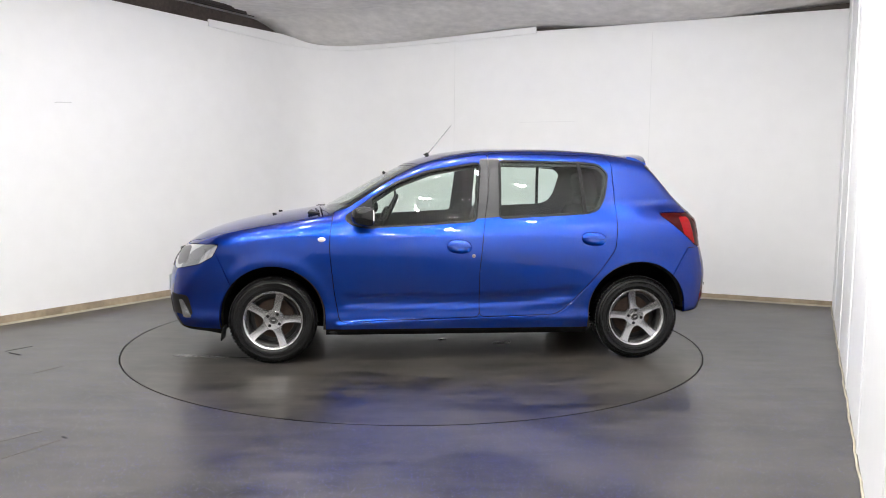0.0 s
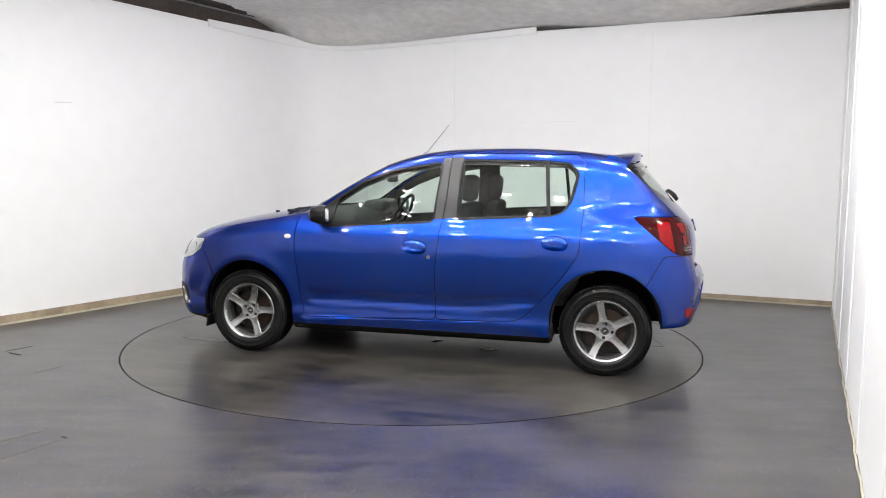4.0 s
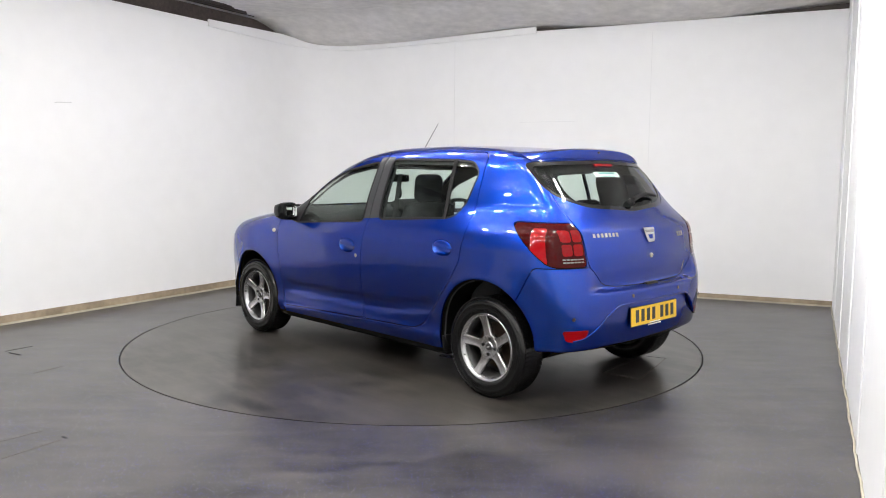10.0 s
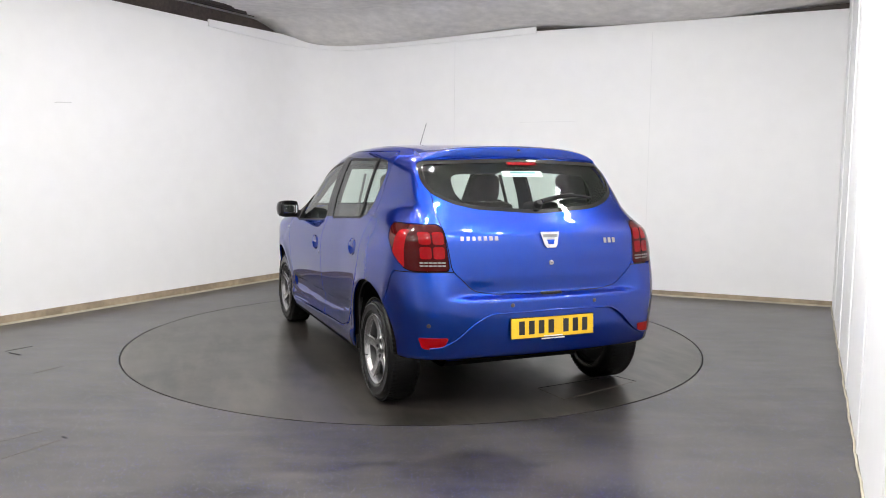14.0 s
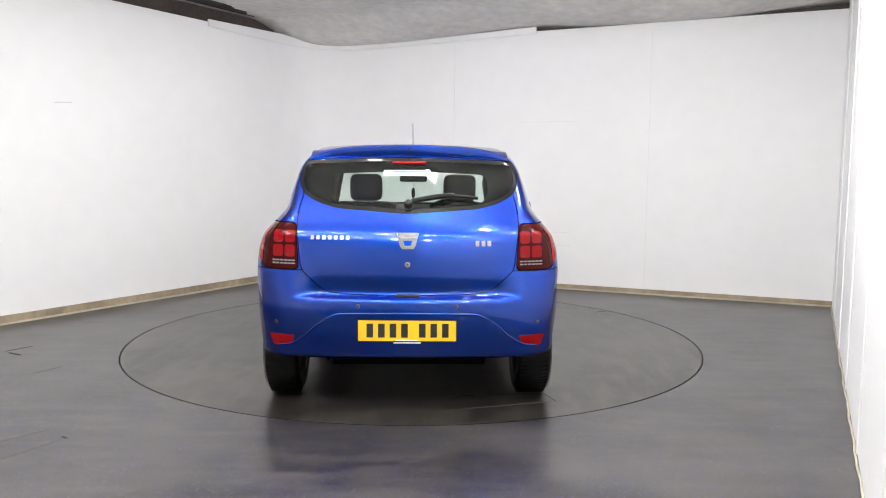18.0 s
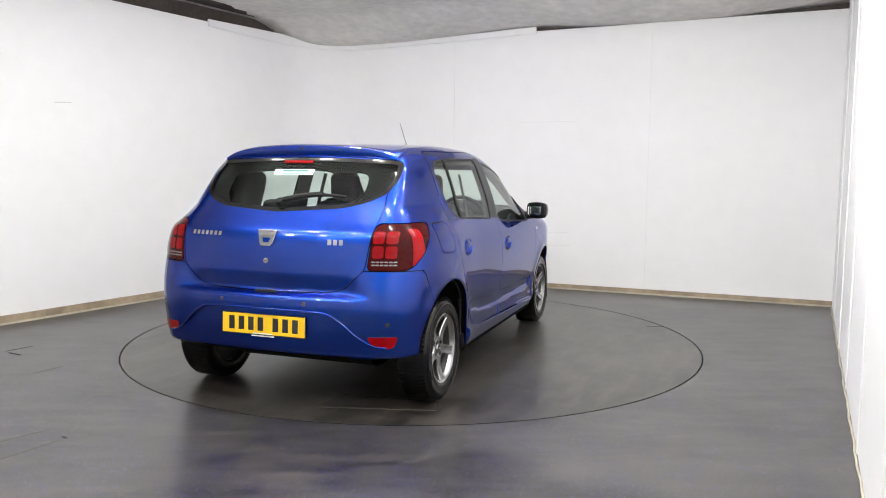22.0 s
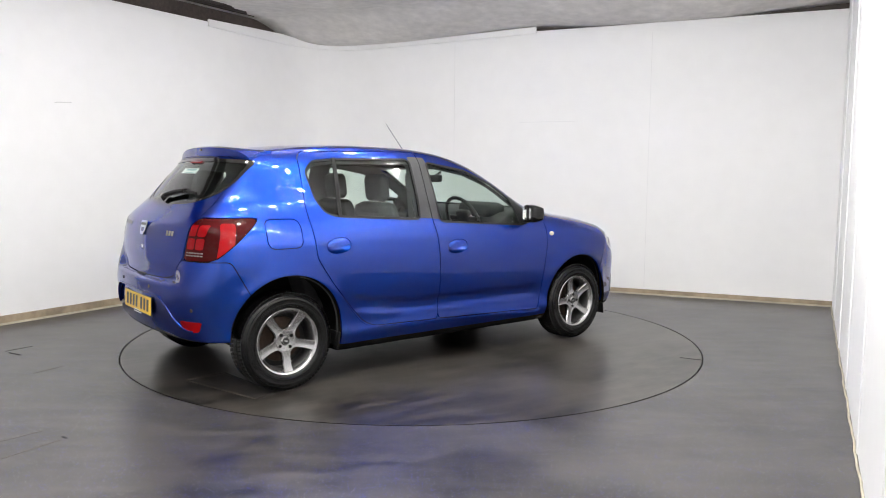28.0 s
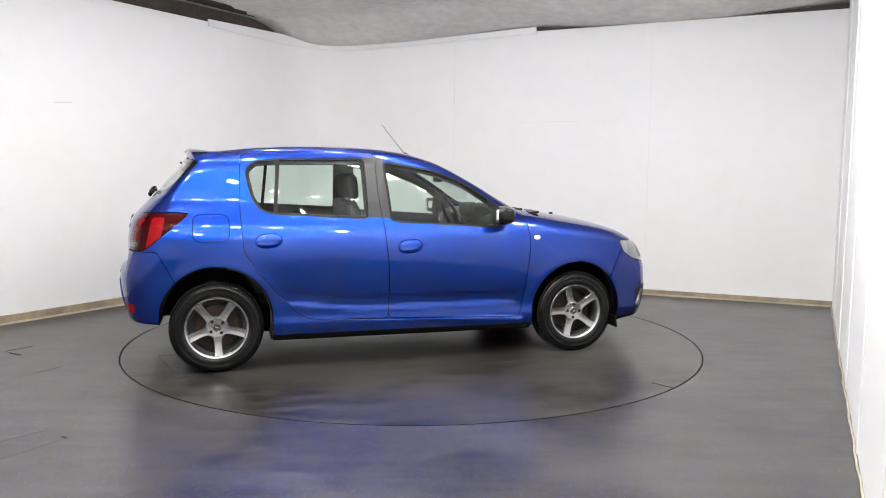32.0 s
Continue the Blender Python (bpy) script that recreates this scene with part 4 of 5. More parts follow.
smooth(part("bumper_lip", sweep(bmesh.new(), [p for p in pts if abs(p[1]) < 0.70], 0.0055, 8), PAINT, rb), 60)

# badge, lettering, lock
m = on_tail(0, 0.968, 0.0)
shield = [(-0.061, 0.049), (0.061, 0.049), (0.055, 0.025), (0.042, -0.025), (0.030, -0.043), (-0.030, -0.043), (-0.042, -0.025), (-0.055, 0.025)]
hole = [(-0.024, 0.004), (0.024, 0.004), (0.016, -0.022), (-0.016, -0.022)]
badge = part("badge", plate_outline(shield, m, 0.0, 0.010), CHROME, tg, "chrome shield-shaped badge")
bmod = badge.modifiers.new("edge", "BEVEL")
bmod.width, bmod.segments = 0.004, 3
part("badge_opening", plate_outline(hole, m, 0.009, 0.0115), PAINT, badge)
part("badge_band", plate_outline([(-0.046, 0.034), (0.046, 0.034), (0.043, 0.018), (-0.043, 0.018)], m, 0.009, 0.0112), STEEL, badge)
m = on_tail(0, 0.849, 0.0)
lock = smooth(part("lock_button", lathe([(0.001, 0.008), (0.008, 0.008), (0.0135, 0.006), (0.015, 0.0)], 24, m=m), SILVER, tg, "round silver lock"))
part("lock_slot", lathe([(0.001, 0.0088), (0.004, 0.0085)], 12, m=m), INK, lock)
for k in range(7):                                             # raised silver lettering as plain bars
    y = 0.510 - 0.0317 * k
    bm = block(on_tail(y, 0.986, 0.002), (0.019, 0.004, 0.024), 0.0015, 1)
    part("letter_bar", bm, SILVER, tg, "silver raised letter")
for k in range(3):
    y = -0.372 - 0.032 * k
    bm = block(on_tail(y, 0.959, 0.002) @ Matrix.Shear("XZ", 4, (0.18, 0.0)), (0.021, 0.004, 0.030), 0.0015, 1)
    part("letter_bar", bm, SILVER, tg, "silver raised letter")
# black block stands in for the shade inside the grip recess
bm = block(pose(-1.885, 0, 0.680), (0.05, 0.13, 0.020), 0.008, 3)
smooth(part("latch_recess_shade", bm, BLACK, tg, "black block as the shaded grip recess below the tailgate"), 40)

# rear wiper
wiper = smooth(part("rear_wiper", lathe([(0.001, 0.030), (0.018, 0.028), (0.024, 0.018), (0.026, 0.0)], 24, m=on_tail(0.0, 1.155, 0.004)), BLACK, tg, "black rear wiper"))
pts = [on_tail(-0.02 - 0.36 * u, 1.162 + 0.032 * math.sin(u * 2.4), 0.024).translation for u in np.linspace(0, 1, 12)]
smooth(part("wiper_arm", sweep(bmesh.new(), [pts[i] for i in range(8)], 0.015, 8), BLACK, wiper))
smooth(part("wiper_blade", sweep(bmesh.new(), [p + Vector((0.008, 0, -0.004)) for p in pts], 0.009, 8), BLACK, wiper))

# high brake lamp and dealer sticker behind the rear glass
part("high_brake_lamp", block(on_tail(0, 1.390, 0.001), (0.19, 0.008, 0.017), 0.003), RED, tg, "red high brake lamp behind the glass")
st = part("sticker", block(on_tail(0.012, 1.338, -0.010), (0.262, 0.001, 0.042)), LABEL, tg, "white sticker inside the rear glass")
part("sticker_print", block(on_tail(0.005, 1.345, -0.009), (0.17, 0.001, 0.013)), TEAL, st)
part("sticker_print", block(on_tail(0.012, 1.327, -0.009), (0.15, 0.001, 0.005)), TEAL, st)
bm = lathe([(0.001, 0.001), (0.013, 0.001)], 20, m=on_tail(0.112, 1.343, -0.0095))
part("sticker_print", bm, TEAL, st)

# tail lamp insides
for s in (1, -1):
    L = refine(lamps[s], 2)
    V = L[0]
    y, z = s * V[:, 1], V[:, 2]

    def cell(y0, y1, z0, z1, r=0.014):
        return outline(y, z, fillet([(y0, z0), (y1, z0), (y1, z1), (y0, z1)], r))
    for y0, y1 in ((0.606, 0.663), (0.672, 0.729)):
        for z0, z1 in ((0.880, 0.944), (0.956, 1.020)):
            shell("lamp_segment", clip(L, cell(y0, y1, z0, z1)), BRIGHTRED, lamp_obs[s], 0.0, -0.0025, "bright red square segment")
    band = smax(np.abs(V[:, 0] + 1.662 - (z - 0.93) * 0.22) - 0.040, np.abs(z - 0.93) - 0.10, 0.02)
    shell("lamp_band", clip(L, np.maximum(band, 0.735 - y)), RED, lamp_obs[s], 0.0, -0.002, "red light band round the corner")
    for zz in (0.845, 0.861):
        for k in range(6):
            shell("clear_strip", clip(L, cell(0.604 + 0.022 * k, 0.623 + 0.022 * k, zz - 0.004, zz + 0.004, 0.002)), STRIP, lamp_obs[s], 0.0, -0.002, "clear reversing lamp strip")

# exhaust and silencer under the tail
bm = rod(bmesh.new(), (-1.38, 0.40, 0.36), (-1.66, 0.42, 0.36), 0.045, 0.045, 20)
rod(bm, (-1.66, 0.43, 0.33), (-1.74, 0.44, 0.315), 0.018, 0.018, 14)
smooth(part("exhaust", bm, ARCH, car, "dull grey exhaust"), 40)
bm = rod(bmesh.new(), (-1.295, -0.66, 0.31), (-1.295, 0.66, 0.31), 0.04, 0.04, 16)
part("rear_axle", bm, ARCH, car)
for s in (1, -1):
    bm = block(pose(-0.940, s * 0.765, 0.275, 0, 8, 0), (0.014, 0.13, 0.09), 0.005)
    smooth(part("mudflap", bm, BLACK, car, "black rubber mudflap"), 40)
    bm = block(pose(1.64, s * 0.74, 0.21, 0, -8, 0), (0.012, 0.14, 0.09), 0.004)
    part("front_mudflap", bm, BLACK, car)
    bm = block(pose(-0.02, s * 0.782, 0.228), (1.86, 0.05, 0.045), 0.012)
    smooth(part("sill", bm, BLACK, car, "black sill edge"), 40)


# ---------------------------------------------------------------- flanks
def surf(x, z, s, out=0.0):
    """A pose on the flank, its x axis forward, its y axis out of the panel."""
    w = lambda a, b: float(side_width(np.array(a), np.array(b)))
    e = 0.015
    fx = Vector((2 * e, s * (w(x + e, z) - w(x - e, z)), 0)).normalized()
    fz = Vector((0, s * (w(x, z + e) - w(x, z - e)), 2 * e)).normalized()
    n = fz.cross(fx).normalized() * s
    n = n if n.y * s > 0 else -n
    m = Matrix((fx, n, n.cross(fx) * (1 if n.cross(fx).z > 0 else -1))).transposed().to_4x4()
    m.translation = Vector((x, s * w(x, z), z)) + n * out
    return m


for s in (1, -1):
    bm = bmesh.new()                                           # side repeater
    bmesh.ops.create_uvsphere(bm, u_segments=20, v_segments=12, radius=1.0)
    bmesh.ops.transform(bm, verts=bm.verts, matrix=surf(0.955, 0.871, s, 0.0) @ Matrix.Diagonal((0.027, 0.008, 0.017, 1)))
    smooth(part("side_repeater", bm, AMBERCLEAR, car, "small clear side indicator"))
for s in (1, -1):                                              # bead added to catch a glint along the sill and up behind the rear door
    line_pts = [(0.80 - 0.06 * k, 0.312 - 0.033 * (0.945 - 0.06 * k)) for k in range(25)] + [(-0.715, 0.336), (-0.775, 0.372), (-0.835, 0.436), (-0.895, 0.505), (-0.955, 0.577), (-1.015, 0.648), (-1.07, 0.725)]
    bead = [surf(x, z, s, 0.0008).translation for x, z in line_pts]
    smooth(part("glint_bead", sweep(bmesh.new(), bead, 0.0036, 8), PAINT, car), 60)
key = smooth(part("key_lock", lathe([(0.001, 0.005), (0.010, 0.005), (0.013, 0.002), (0.014, -0.003)], 24, m=surf(-0.097, 0.757, 1, 0.001)), SILVER, door["front", 1], "round silver key lock"))
part("key_slot", lathe([(0.001, 0.006), (0.004, 0.0057)], 12, m=surf(-0.097, 0.757, 1, 0.001)), INK, key)


def make_mirror(s):
    """Door mirror: rounded housing on a short foot, glass facing back."""
    bm = bmesh.new()
    bmesh.ops.create_cube(bm, size=1)
    bmesh.ops.subdivide_edges(bm, edges=bm.edges[:], cuts=7, use_grid_fill=True)
    for v in bm.verts:
        p = v.co * 2
        q = Vector((p.x * math.sqrt(max(1 - p.y ** 2 / 2 - p.z ** 2 / 2 + p.y ** 2 * p.z ** 2 / 3, 0)),
                    p.y * math.sqrt(max(1 - p.z ** 2 / 2 - p.x ** 2 / 2 + p.z ** 2 * p.x ** 2 / 3, 0)),
                    p.z * math.sqrt(max(1 - p.x ** 2 / 2 - p.y ** 2 / 2 + p.x ** 2 * p.y ** 2 / 3, 0))))
        q = q.lerp(p, 0.45)
        if q.x < 0:                                            # flat back for the glass
            q.x = max(q.x, -0.42)
        k = 1 - 0.25 * max(q.x, 0)
        v.co = Vector((q.x * 0.085, q.y * 0.086 * k, q.z * 0.068 * k))
    m = pose(0.665, s * 0.925, 1.035, 0, 0, s * 20)
    bmesh.ops.transform(bm, verts=bm.verts, matrix=m)
    house = smooth(part("door_mirror", bm, GLOSSBLACK, door["front", s], "black door mirror"), 60)
    bm = bmesh.new()
    box(bm, m @ pose(-0.0335, 0, 0), (0.006, 0.124, 0.088), 0.02, 4)
    smooth(part("mirror_glass", bm, MIRROR, house, "mirror glass"), 30)
    bm = bmesh.new()
    rod(bm, (0.70, s * 0.79, 0.985), (0.675, s * 0.90, 1.0), 0.034, 0.03, 14)
    smooth(part("mirror_foot", bm, BLACK, house), 40)
    poly = fillet([(0.80, 1.018), (0.74, 0.972), (0.62, 0.955), (0.605, 1.16)], 0.015)
    mesh = windows["front", s][0]
    tri = clip(mesh, outline(mesh[0][:, 0], mesh[0][:, 2], poly))
    shell("mirror_base", tri, BLACK, house, 0.01, -0.005, "black triangular mirror base")


for s in (1, -1):
    make_mirror(s)
    mesh = windows["rear", s][0]
    bar = np.abs(mesh[0][:, 0] + 0.892 - (mesh[0][:, 2] - 1.24) * 0.08) - 0.013
    shell("window_divider", clip(mesh, bar), BLACK, door["rear", s], 0.01, -0.003, "black upright window divider")

# aerial
aer = smooth(part("aerial", rod(bmesh.new(), (0.175, 0.0, roof_z(0.175, 0)), (0.160, 0.0, roof_z(0.175, 0) + 0.024), 0.026, 0.010, 16), BLACK, car, "thin roof aerial"), 40)
part("aerial_rod", rod(bmesh.new(), (0.166, 0, roof_z(0.175, 0) + 0.012), (-0.022, 0.0, 1.705), 0.0036, 0.0022, 8), STEEL, aer)

# ---------------------------------------------------------------- nose
def nose_zone(name, y1, z0, z1, material, label, push):
    V = bumper_f[0]
    f = outline(V[:, 1], V[:, 2], fillet([(-y1, z0), (y1, z0), (y1, z1), (-y1, z1)], 0.03))
    return shell(name, clip(bumper_f, np.maximum(f, 1.9 - V[:, 0])), material, fb, 0.004, push, label)


nose_zone("upper_grille", 0.44, 0.645, 0.752, BLACK, "black grille opening", -0.002)
for k in range(3):
    nose_zone("grille_bar", 0.42, 0.662 + 0.028 * k, 0.672 + 0.028 * k, CHROME, "chrome grille bar", -0.007)
nose_zone("lower_grille", 0.46, 0.30, 0.43, BLACK, "black lower air intake", -0.002)
m = Matrix.Translation((2.062, 0, 0.70))
bm = prism([(-0.06, 0.05), (0.06, 0.05), (0.045, -0.02), (0.02, -0.05), (-0.02, -0.05), (-0.045, -0.02)], 0, 0.012)
bmesh.ops.transform(bm, verts=bm.verts, matrix=m @ Matrix(((0, 0, 1, 0), (1, 0, 0, 0), (0, 1, 0, 0), (0, 0, 0, 1))))
part("front_badge", bm, CHROME, fb, "chrome shield-shaped badge")
fplate = part("front_plate", block(pose(2.118, 0, 0.50), (0.006, 0.52, 0.111), 0.002, 1), LABEL, fb, "white number plate")
for k in range(7):
    part("character_bar", block(pose(2.1215, 0.205 - 0.061 * k - (0.033 if k > 3 else 0), 0.5), (0.001, 0.043, 0.074)), INK, fplate)
for s in (1, -1):
    B = refine(clip(bumper_f, 1.7 - bumper_f[0][:, 0]), 2)
    V = B[0]
    f = np.maximum(outline(V[:, 0], V[:, 2], fillet([(1.855, 0.325), (2.2, 0.325), (2.2, 0.465), (1.895, 0.465)], 0.03)), 0.52 - s * V[:, 1])
    pocket = shell("fog_pocket", clip(B, f), BLACK, fb, 0.01, -0.002, "black fog lamp surround")
    f2 = np.maximum(outline(V[:, 0], V[:, 2], fillet([(1.862, 0.312), (1.93, 0.302), (1.965, 0.43), (1.935, 0.435)], 0.02)), 0.52 - s * V[:, 1])
    shell("fog_frame", clip(B, f2), CHROME, pocket, 0.004, -0.005, "silver fog lamp frame")
    f3 = np.maximum(outline(V[:, 0], V[:, 2], fillet([(1.878, 0.330), (1.925, 0.325), (1.945, 0.405), (1.935, 0.41)], 0.015)), 0.52 - s * V[:, 1])
    shell("fog_lamp", clip(B, f3), CLEAR, pocket, 0.003, -0.007, "clear fog lamp")
    Hd = refine(heads[s], 2)
    V = Hd[0]
    inner = np.maximum(outline(V[:, 0], V[:, 2], fillet([(1.75, 0.80), (1.76, 0.735), (1.83, 0.715), (1.86, 0.79)], 0.02)), 0.40 - s * V[:, 1])
    shell("headlamp_reflector", clip(Hd, inner), CHROME, head_obs[s], 0.0, -0.002, "bright lamp reflector")
    rim = np.maximum(outline(V[:, 0], V[:, 2], fillet([(1.87, 0.81), (1.89, 0.70), (1.98, 0.67), (1.99, 0.78)], 0.02)), 0.40 - s * V[:, 1])
    shell("headlamp_bowl", clip(Hd, rim), STEEL, head_obs[s], 0.0, -0.002, "grey lamp bowl")
    bm = rod(bmesh.new(), (1.03, s * 0.30 - 0.05, 1.049), (0.985, s * 0.30 + 0.35, 1.056), 0.010, 0.006, 8)
    part("wiper_arm", bm, BLACK, car, "black windscreen wiper")
    bm = rod(bmesh.new(), (1.00, s * 0.30 - 0.12, 1.056), (0.962, s * 0.30 + 0.36, 1.063), 0.007, 0.006, 8)
    part("wiper_blade", bm, BLACK, car)
    part("washer_nozzle", block(pose(1.34, s * 0.22, float(hood_line(1.345)) + 0.001), (0.03, 0.022, 0.014), 0.005), BLACK, car)
bm = block(pose(1.02, 0, 1.038, 0, -6, 0), (0.09, 1.25, 0.02), 0.008)
part("cowl", bm, BLACK, car, "black plastic cowl below the windscreen")


# ---------------------------------------------------------------- cabin
def soft_block(size, r, m, cuts=5):
    """A cushion: a box whose edges and corners are well rounded."""
    bm = bmesh.new()
    bmesh.ops.create_cube(bm, size=1)
    bmesh.ops.subdivide_edges(bm, edges=bm.edges[:], cuts=cuts, use_grid_fill=True)
    h = Vector(size) / 2
    for v in bm.verts:
        p = Vector((v.co.x * size[0], v.co.y * size[1], v.co.z * size[2]))
        c = Vector([max(-h[i] + r, min(h[i] - r, p[i])) for i in range(3)])
        d = p - c
        if d.length > 1e-6:
            v.co = c + d.normalized() * r
        else:
            v.co = p
    bmesh.ops.transform(bm, verts=bm.verts, matrix=m)
    return bm


def make_seat(x, y):
    seat = smooth(part("front_seat", soft_block((0.52, 0.50, 0.16), 0.07, pose(x + 0.34, y, 0.50, 0, -8, 0)), FABRIC, car, "charcoal fabric front seat"), 60)
    smooth(part("backrest", soft_block((0.13, 0.47, 0.66), 0.06, pose(x + 0.03, y, 0.80, 0, -16, 0)), FABRIC, seat), 60)
    smooth(part("shoulder", soft_block((0.11, 0.34, 0.12), 0.05, pose(x - 0.045, y, 1.06, 0, -14, 0)), FABRIC, seat), 60)
    smooth(part("headrest", soft_block((0.10, 0.235, 0.20), 0.048, pose(x - 0.035, y, 1.222, 0, -6, 0)), FABRIC, seat, "charcoal headrest"), 60)
    for s in (1, -1):
        part("headrest_post", rod(bmesh.new(), (x - 0.04, y + s * 0.06, 1.06), (x - 0.04, y + s * 0.06, 1.15), 0.006), CHROME, seat)


make_seat(-0.24, 0.335)
make_seat(-0.30, -0.345)
bench = smooth(part("rear_bench", soft_block((0.50, 1.26, 0.16), 0.07, pose(-0.78, 0, 0.50, 0, -8, 0)), FABRIC, car, "charcoal fabric rear bench"), 60)
smooth(part("bench_back", soft_block((0.14, 1.26, 0.62), 0.06, pose(-1.08, 0, 0.77, 0, -18, 0)), FABRIC, bench), 60)
for y in (0.34, -0.34):
    smooth(part("headrest", soft_block((0.08, 0.25, 0.10), 0.036, pose(-1.175, y, 1.105, 0, -14, 0)), FABRIC, bench), 60)
smooth(part("parcel_shelf", soft_block((0.46, 1.10, 0.03), 0.012, pose(-1.46, 0, 1.02, 0, 0, 0)), TRIM, car, "grey parcel shelf"), 60)
for s in (1, -1):
    smooth(part("rear_pillar_trim", soft_block((0.20, 0.13, 0.34), 0.05, pose(-1.27, s * 0.52, 1.18, s * 8, 12, 0)), TRIM, car, "dark grey rear pillar trim"), 60)
dash = smooth(part("dashboard", soft_block((0.42, 1.36, 0.34), 0.11, pose(0.82, 0, 0.875, 0, -6, 0), 7), TRIM, car, "dark grey dashboard"), 60)
smooth(part("instrument_hood", soft_block((0.22, 0.36, 0.12), 0.05, pose(0.66, -0.355, 1.045, 0, 4, 0)), TRIM, dash), 60)
smooth(part("centre_console", soft_block((0.80, 0.22, 0.34), 0.05, pose(0.42, 0, 0.45, 0, -10, 0)), TRIM, dash), 60)
part("gear_lever", rod(bmesh.new(), (0.32, 0, 0.60), (0.28, 0, 0.78), 0.010, 0.022, 12), BLACK, dash)
bm = bmesh.new()
ring = [(0.0, 0.182 * math.cos(2 * math.pi * i / 40), 0.182 * math.sin(2 * math.pi * i / 40)) for i in range(41)]
sweep(bm, ring, 0.015, 10)
sm = pose(0.47, -0.355, 0.975, 0, -26, 0)
bmesh.ops.transform(bm, verts=bm.verts, matrix=sm)
wheel_s = smooth(part("steering_wheel", bm, BLACK, car, "black steering wheel"), 60)
smooth(part("steering_boss", soft_block((0.06, 0.15, 0.13), 0.028, sm @ pose(0.02, 0, 0)), BLACK, wheel_s), 60)
for a in (0, 180, 270):
    part("steering_spoke", block(sm @ pose(0.015, 0, 0, a, 0, 0) @ pose(0, 0.12, 0), (0.02, 0.13, 0.035), 0.006), BLACK, wheel_s)
part("steering_column", rod(bmesh.new(), (0.50, -0.355, 0.955), (0.75, -0.355, 0.87), 0.035), BLACK, wheel_s)
im = smooth(part("interior_mirror", soft_block((0.03, 0.225, 0.062), 0.014, pose(0.44, 0.0, 1.285, 0, 8, 0)), BLACK, car, "black interior mirror"), 50)
part("mirror_stalk", rod(bmesh.new(), (0.45, 0, 1.30), (0.52, 0, 1.335), 0.010), BLACK, im)
bm = lathe([(0.001, 0.003), (0.016, 0.003), (0.018, 0.0), (0.016, -0.003), (0.001, -0.003)], 20)
bmesh.ops.transform(bm, verts=bm.verts, matrix=pose(0.42, 0.0, 1.165, 0, 0, 65) @ Matrix.Diagonal((1, 1, 2.4, 1)))
fresh = smooth(part("air_freshener", bm, TRIM, im, "oval hanging air freshener"), 40)
part("cord", rod(bmesh.new(), (0.42, 0, 1.20), (0.43, 0, 1.27), 0.0012, 0.0012, 6), INK, fresh)
for s in (1, -1):
    m = pose(0.13, s * 0.34, 1.415, 0, 10, 0)
    smooth(part("sun_visor", soft_block((0.16, 0.42, 0.02), 0.008, m), LINING, car), 50)
    part("seat_belt", block(pose(-0.225, s * 0.615, 1.02, s * 14, 4, 0), (0.046, 0.004, 0.62)), INK, car)


# ---------------------------------------------------------------- ceiling lights
def make_light(m):
    lt = thing("ceiling_light", "small bright white box light on the ceiling", "ceiling light", "lights on the ceiling", at=m)
    part("housing", block(Matrix.Translation((0, 0, -0.09)), (0.13, 0.055, 0.17), 0.006), ALLOY, lt)
    part("diffuser", block(Matrix.Translation((0, 0, -0.195)), (0.16, 0.07, 0.030)), LAMP, lt)
    return lt


e1, e2 = Vector((0.9, -0.44)), Vector((0.44, 0.9))
first_light = None
for a in (-1.15, -0.40, 0.35, 1.10, 1.85, 2.60):
    for b in (-4.7, -3.25, -1.8, -0.38):
        p = e1 * a + e2 * b
        m = pose(p.x, p.y, ceiling_z(p.x, p.y), 0, 0, -26)
        if first_light is None:
            first_light = make_light(m)
        else:
            copy_thing(first_light, m)


# ---------------------------------------------------------------- marks on the turntable and the room's trim
def mark(name, a, b, width, material, parent, label, z=0.0008, h=0.0016):
    """A thin flush strip from a to b on the floor."""
    a, b = Vector(a), Vector(b)
    d = b - a
    m = Matrix.Translation(((a.x + b.x) / 2, (a.y + b.y) / 2, z)) @ Matrix.Rotation(math.atan2(d.y, d.x), 4, "Z")
    return part(name, block(m, (d.length, width, h)), material, parent, label)


SEAM = mat("worn_seam", (0.10, 0.085, 0.07), rough=0.5, grain=0.3, scale=60)
CRACK = mat("dark_seam", (0.006, 0.006, 0.006), rough=0.8)
WET = mat("wet_patch", (0.010, 0.010, 0.010), rough=0.04)
SMEAR_GLINT = mat("dried_smear", (0.075, 0.073, 0.07), rough=0.22, grain=0.3, scale=12)


def disc_xy(x, y):
    """From car space to the turntable's own space at rest."""
    a = radians(HEADING(0))
    x, y = x + CAR_X, y + CAR_Y
    return (x * math.cos(a) - y * math.sin(a), x * math.sin(a) + y * math.cos(a))


mark("hatch_seam", disc_xy(-1.71, -0.22), disc_xy(-1.53, -0.87), 0.007, SEAM, turntable, "worn hatch seam in the vinyl")
mark("hatch_seam", disc_xy(-1.71, -0.22), disc_xy(-1.44, -0.195), 0.006, SEAM, turntable, "worn hatch seam in the vinyl")
mark("hatch_seam", disc_xy(-1.44, -0.195), disc_xy(-1.37, -0.82), 0.005, CRACK, turntable, "worn hatch seam in the vinyl")
mark("hatch_seam", disc_xy(-1.53, -0.87), disc_xy(-1.37, -0.82), 0.005, CRACK, turntable, "worn hatch seam in the vinyl")
mark("edge_cut", disc_xy(1.39, -1.75), disc_xy(1.45, -1.89), 0.008, CRACK, turntable, "short cut at the turntable edge")
mark("scratch", disc_xy(1.63, 0.59), disc_xy(1.30, 0.66), 0.010, CRACK, turntable, "dark scratch in the vinyl")


